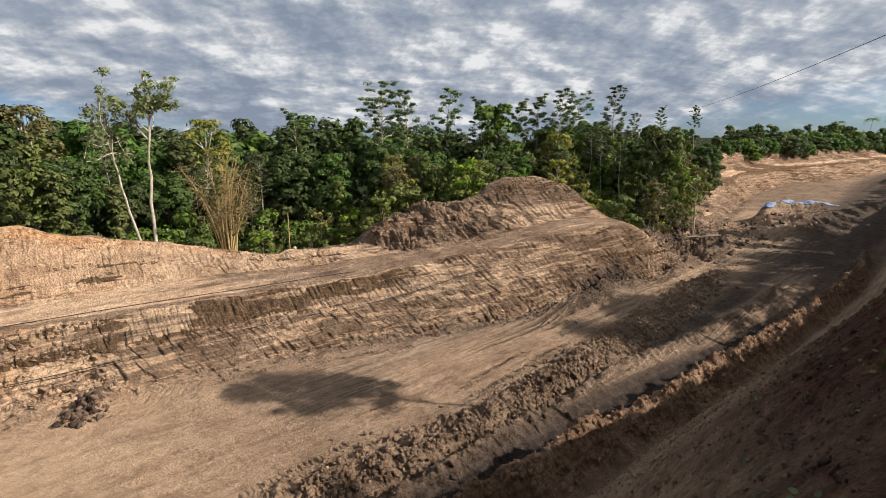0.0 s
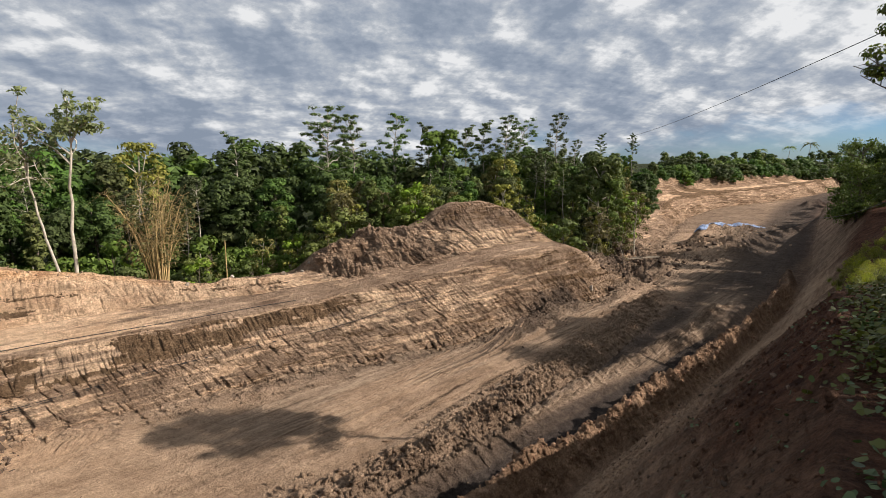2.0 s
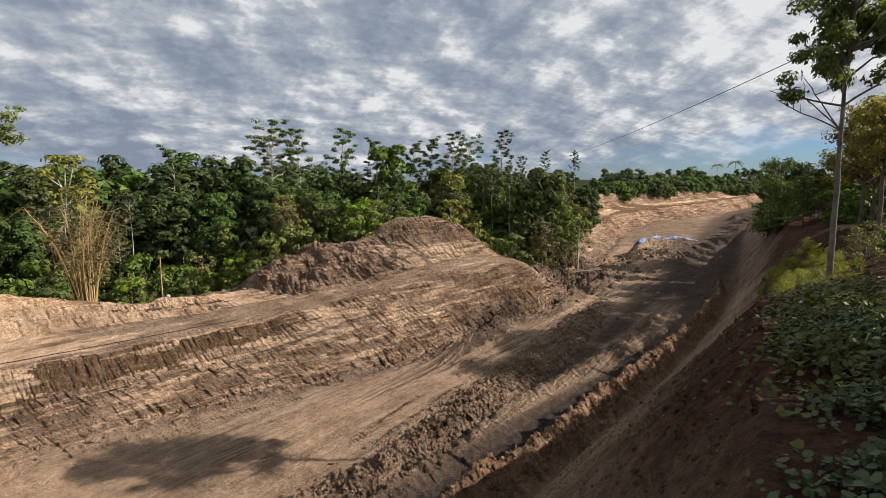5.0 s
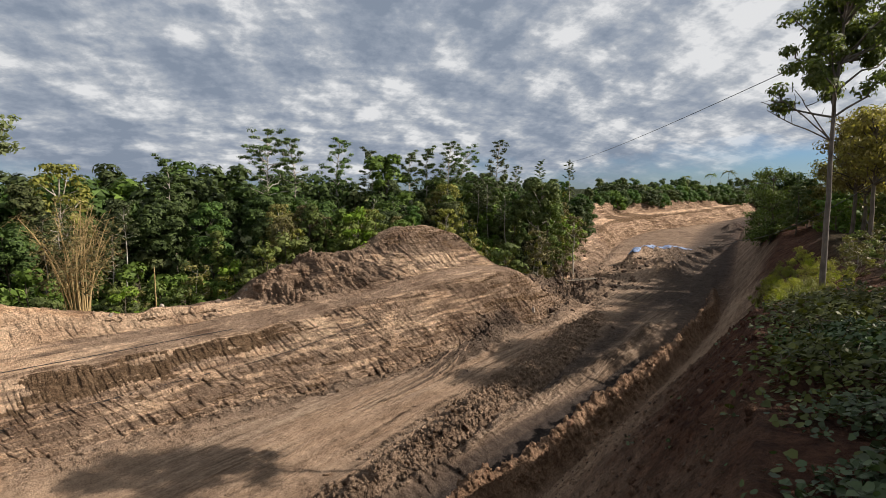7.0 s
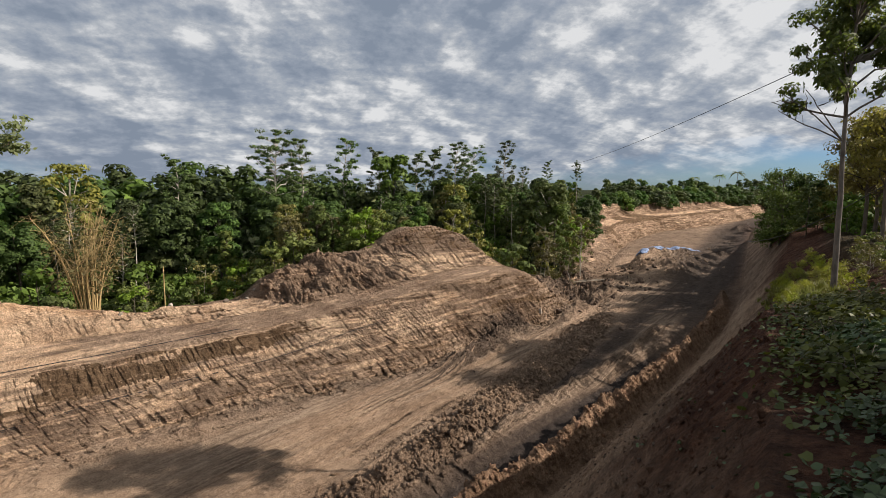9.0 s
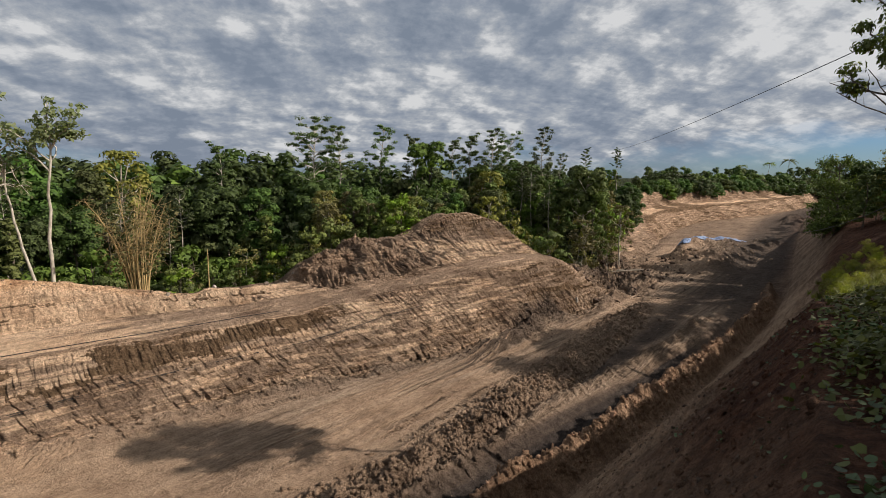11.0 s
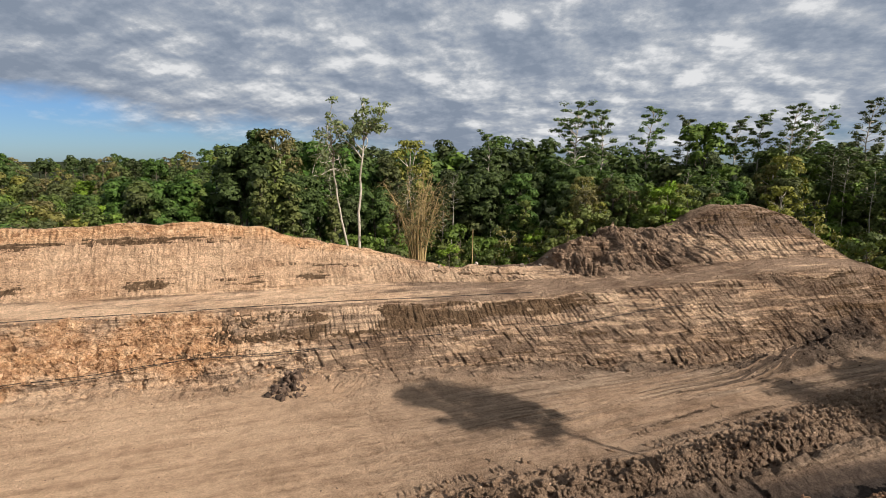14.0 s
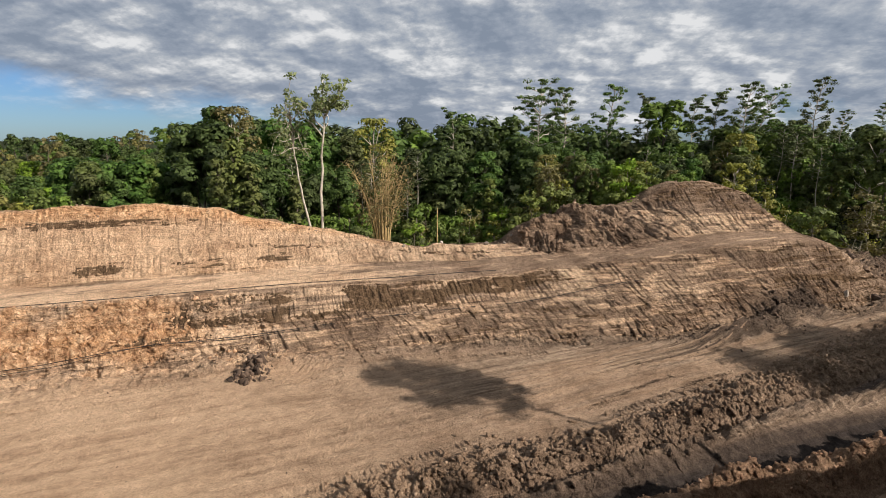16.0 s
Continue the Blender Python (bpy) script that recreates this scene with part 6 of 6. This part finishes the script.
def bucket_marks(name, label, seed, a0, a1, v0, v1, swipes, pitch, wide, high, leans, long, steps=5):
    """Rows of ribs between the teeth of a digging bucket, each swipe with its own slant."""
    rng = np.random.default_rng(seed)
    crust = Crust()
    for k in range(swipes):
        a_, lean_ = rng.uniform(a0, a1), rng.uniform(*leans)
        mid_, l = rng.uniform(v0, v1), rng.uniform(*long)
        deep_ = rng.uniform(0.6, 1.3)
        for q in range(int(rng.integers(4, 9))):
            aa = a_ + q * pitch * rng.uniform(0.9, 1.1)
            lo, hi = max(v0, mid_ - l / 2 + rng.normal(0, 0.06)), min(v1, mid_ + l / 2 + rng.normal(0, 0.06))
            if hi - lo < 0.12:
                continue
            got = [surf(aa + lean_ * (t - 0.5) * (hi - lo) + rng.normal(0, 0.012), lo + (hi - lo) * t) for t in np.linspace(0, 1, steps)]
            crust.put_on(rib([g[0] for g in got], wide * rng.uniform(0.75, 1.3), high * deep_ * rng.uniform(0.6, 1.3), rng.uniform(0.15, 0.5), rng), [g[1] for g in got])
    return crust.thing(name, label, "earth")


def chunks(name, label, seed, n, place, small, large, power=2.0, stretch=1.0, sink=0.0):
    """Angular lumps of the soil that they lie on. place gives a and v."""
    rng = np.random.default_rng(seed)
    crust = Crust()
    for k in range(n):
        a_, v_ = place(rng)
        c, cell = surf(a_, v_)
        size = small + (large - small) * rng.random() ** power
        v, f = SHAPES[int(rng.integers(0, 12))]
        rot = np.array(Euler(rng.uniform(0, 6.28, 3)).to_matrix())
        crust.put_on(((v * np.array([stretch, 1, 0.8])) @ rot.T * size + c + (0, 0, size * (0.15 - sink)), f), cell)
    return crust.thing(name, label, "earth", 0.3)


bucket_marks("bucket_ribs", "upright ribs scraped by bucket teeth on the upper wall", 201, -17, 13, 7.25, 8.95, 280, 0.31, 0.27, 0.055, (-0.2, 0.2), (0.35, 0.9))
bucket_marks("bucket_ribs", "upright ribs scraped by bucket teeth on the lower wall", 202, -3, 20, 10.1, 10.95, 130, 0.28, 0.25, 0.07, (-0.3, 0.2), (0.3, 0.7))
bucket_marks("bucket_ribs", "slanted ribs scraped by bucket teeth on the broken foot of the wall", 203, 2, 33, 10.85, 11.95, 400, 0.38, 0.34, 0.105, (0.3, 1.2), (0.35, 0.8))
bucket_marks("bucket_ribs", "slanted ribs scraped by bucket teeth beneath the mound", 204, 16, 34, 10.05, 11.0, 170, 0.36, 0.31, 0.085, (0.2, 0.9), (0.4, 0.8))
bucket_marks("bucket_ribs", "upright ribs scraped by bucket teeth on the mound", 205, 24, 34, 7.3, 8.95, 80, 0.32, 0.28, 0.07, (-0.9, -0.2), (0.3, 0.8))
bucket_marks("bucket_ribs", "folded ribs of dumped spoil on the heap", 206, 17.5, 25, 7.0, 8.8, 60, 0.44, 0.38, 0.17, (-0.8, 0.9), (0.5, 1.2))
chunks("wall_rubble", "orange-brown angular rubble slumped at the end of the wall", 211, 1500, lambda r: (r.uniform(-18, 1.5), r.uniform(10.15, 11.9)), 0.04, 0.15, 2.4, 1.5, 0.25)
chunks("foot_rubble", "tan angular lumps along the broken foot of the wall", 212, 1500, lambda r: (r.uniform(-4, 34), r.uniform(11.3, 12.15)), 0.03, 0.15, 2.6, 1.5)
chunks("heap_lumps", "brown angular lumps in the dumped heap", 213, 800, lambda r: (r.uniform(17.3, 25), r.uniform(6.9, 8.7)), 0.05, 0.26, 2.2, 1.4)
chunks("slope_lumps", "reddish brown crumbs and lumps on the near slope", 215, 7000, lambda r: (r.uniform(-2, 22), 14.1 + 1.9 * r.random()), 0.015, 0.08, 3.0, 1.3, 0.1)
chunks("berm_lumps", "brown angular lumps along a low ridge", 214, 1700, lambda r: (lambda a_: (a_, float(np.interp(-(float(curve(a_, RIDGES[0][2])) + r.normal(0, 0.55)), -GB[:, int(np.argmin(np.abs(GA[0] - a_)))], ROW_V))))(r.uniform(-6, 38)), 0.05, 0.2, 2.4, 1.3)


chunks("floor_crust", "broken dark crust lying on the trodden floor", 216, 90, lambda r: (-8.8 + r.normal(0, 0.6), 11.95 + 0.32 + r.normal(0, 0.02)), 0.04, 0.12, 2.0, 1.5, 0.1)


def track(crust, rng, line, a0, a1, wide=0.46, pitch=0.19, high=0.065):
    """The ladder print of one track of a tracked machine."""
    for a_ in np.arange(a0, a1, pitch):
        b_ = float(curve(a_, line))
        if rng.random() < 0.12:
            continue
        e = [(a_ + rng.normal(0, 0.015), b_ + wide * (t - 0.5)) for t in (0, 0.5, 1)]
        pts = [ground_at(*q) for q in e]
        cell = (int(np.interp(-b_, -GB2[:, int(np.argmin(np.abs(GA[0] - a_)))], np.arange(nr))), int(np.argmin(np.abs(GA[0] - a_))))
        crust.put_on(rib(pts, 0.10, high * rng.uniform(0.6, 1.3), rng.uniform(-0.2, 0.2), rng), cell)


rng_t = np.random.default_rng(220)
def on_ridge(line, spread_, lo, hi):
    """Random places along a ridge on the floor."""
    def place(rng):
        a_ = rng.uniform(lo, hi)
        b_ = float(curve(a_, line)) + rng.normal(0, spread_)
        toe, foot = float(curve(a_, TOE_B)), float(curve(a_, FOOT_B))
        return a_, 12 + 2 * (toe - b_) / (toe - foot)
    return place


chunks("berm_crust", "broken crumbly earth heaped along a low ridge", 221, 4200, on_ridge(RIDGES[0][2], 0.62, 2, 36), 0.04, 0.19, 2.4, 1.5, 0.1)
chunks("red_berm_crust", "broken reddish earth heaped along a ridge", 222, 1300, on_ridge(RIDGES[1][2], 0.3, 2, 44), 0.04, 0.17, 2.2, 1.4, 0.1)
prints = Crust()
for line, a0, a1 in ((((-6, 12.9), (4, 13.6), (12, 14.1)), -4, 7), (((-6, 12.1), (4, 12.8), (12, 13.3)), -2, 8), (((4, 21.2), (10, 20.6)), 5, 9.5), (((8, 20.2), (16, 18.6)), 8.5, 13.5), (((10, 14.0), (18, 14.9), (24, 15.4)), 12, 17),
                     (((10, 13.2), (18, 13.9), (24, 14.5)), 13, 20), (((12, 16.2), (22, 16.4)), 14, 17.5), (((24, 10.2), (32, 9.8), (40, 10.4)), 25, 38), (((24, 9.5), (32, 9.2), (40, 9.8)), 26, 39)):
    track(prints, rng_t, line, a0, a1)
for k in range(40):
    a0, l, b0, turn_ = rng_t.uniform(8, 26), rng_t.uniform(4, 11), rng_t.uniform(12.8, 18.0), rng_t.normal(0.06, 0.05)
    bow = rng_t.normal(0, 0.004)
    aa = np.arange(a0, a0 + l, 0.3)
    bb = np.minimum(b0 + turn_ * (aa - a0) + bow * (aa - a0) ** 2, np.array([float(curve(q, TOE_B)) - 0.5 for q in aa]))
    pts = [ground_at(p, q) for p, q in zip(aa, bb)]
    col = int(np.argmin(np.abs(GA[0] - aa[len(aa) // 2])))
    prints.put_on(rib(pts, 0.16, 0.065, rng_t.uniform(-0.3, 0.3), rng_t), (int(np.interp(-bb[len(bb) // 2], -GB2[:, col], np.arange(nr))), col))
for k, r_ in enumerate(np.linspace(1.1, 3.6, 12)):
    ang = np.linspace(radians(-95 + 3 * k), radians(-15), 12)
    aa, bb = 0.4 + r_ * np.cos(ang) + rng_t.normal(0, 0.02, 12), 22.9 + 0.85 * r_ * np.sin(ang) + rng_t.normal(0, 0.02, 12)
    pts = [ground_at(p, q) for p, q in zip(aa, bb)]
    col = int(np.argmin(np.abs(GA[0] - aa[6])))
    prints.put_on(rib(pts, 0.2, 0.12, rng_t.uniform(-0.2, 0.2), rng_t), (int(np.interp(-bb[6], -GB2[:, col], np.arange(nr))), col))
prints.thing("track_prints", "ladder prints and ruts of tracked machines on the trodden floor", "earth")

# stake on the crest, timber pole in the gully, tarpaulin on the island
def pole_thing(name, label, p, q, r, mat, category="pole"):
    hp = Heap()
    hp.add(tube(np.stack([np.asarray(p) * (1 - t) + np.asarray(q) * t for t in np.linspace(0, 1, 5)]), np.linspace(r, r * 0.8, 5), 8))
    return tagged(new(name, hp.mesh(name, mat, True)), label, category)


c = np.array([*polar(-17.7, 33.2), 0])
c[2] = ground_z(c[0], c[1])
pole_thing("stake", "thin upright wooden stake on the crest of the cut", c - (0, 0, 0.3), c + (0.03, 0, 2.45), 0.035, STRAW)
for p, q in (((47.5, 21.0), (52.0, 19.6)), ((50.0, 21.6), (53.0, 20.2))):
    p, q = ground_at(*p), ground_at(*q)
    pole_thing("timber_pole", "grey timber pole lying in the gully", p + (0, 0, 0.15), q + (0, 0, 0.3), 0.06, TIMBER)


def tarpaulin(a0, a1, n=46, m=12):
    rng = np.random.default_rng(140)
    vs = []
    for i in range(n):
        for j in range(m):
            a_ = a0 + (a1 - a0) * i / (n - 1)
            b_ = float(curve(a_, ((62, 20.3), (66, 19.9), (78, 16.6), (90, 13.4)))) + (j / (m - 1) - 0.62) * (0.75 + 0.4 * math.sin(i * 0.55))
            g = ground_at(a_, b_)
            g[2] += 0.08 + 0.10 * abs(noise.noise(Vector((a_ * 1.7, b_ * 2.4, 0))))
            vs.append(g)
    id_ = np.arange(n * m).reshape(n, m)
    f = np.stack([id_[:-1, :-1], id_[1:, :-1], id_[1:, 1:], id_[:-1, 1:]], -1).reshape(-1, 4)
    ob = tagged(new("tarpaulin", mesh_from("tarpaulin", vs, f, TARP, True)), "crumpled blue and white tarpaulin laid over spoil", "tarpaulin")
    sol = ob.modifiers.new("thickness", "SOLIDIFY")
    sol.thickness = 0.02
    return ob


tarpaulin(64.5, 79.0)
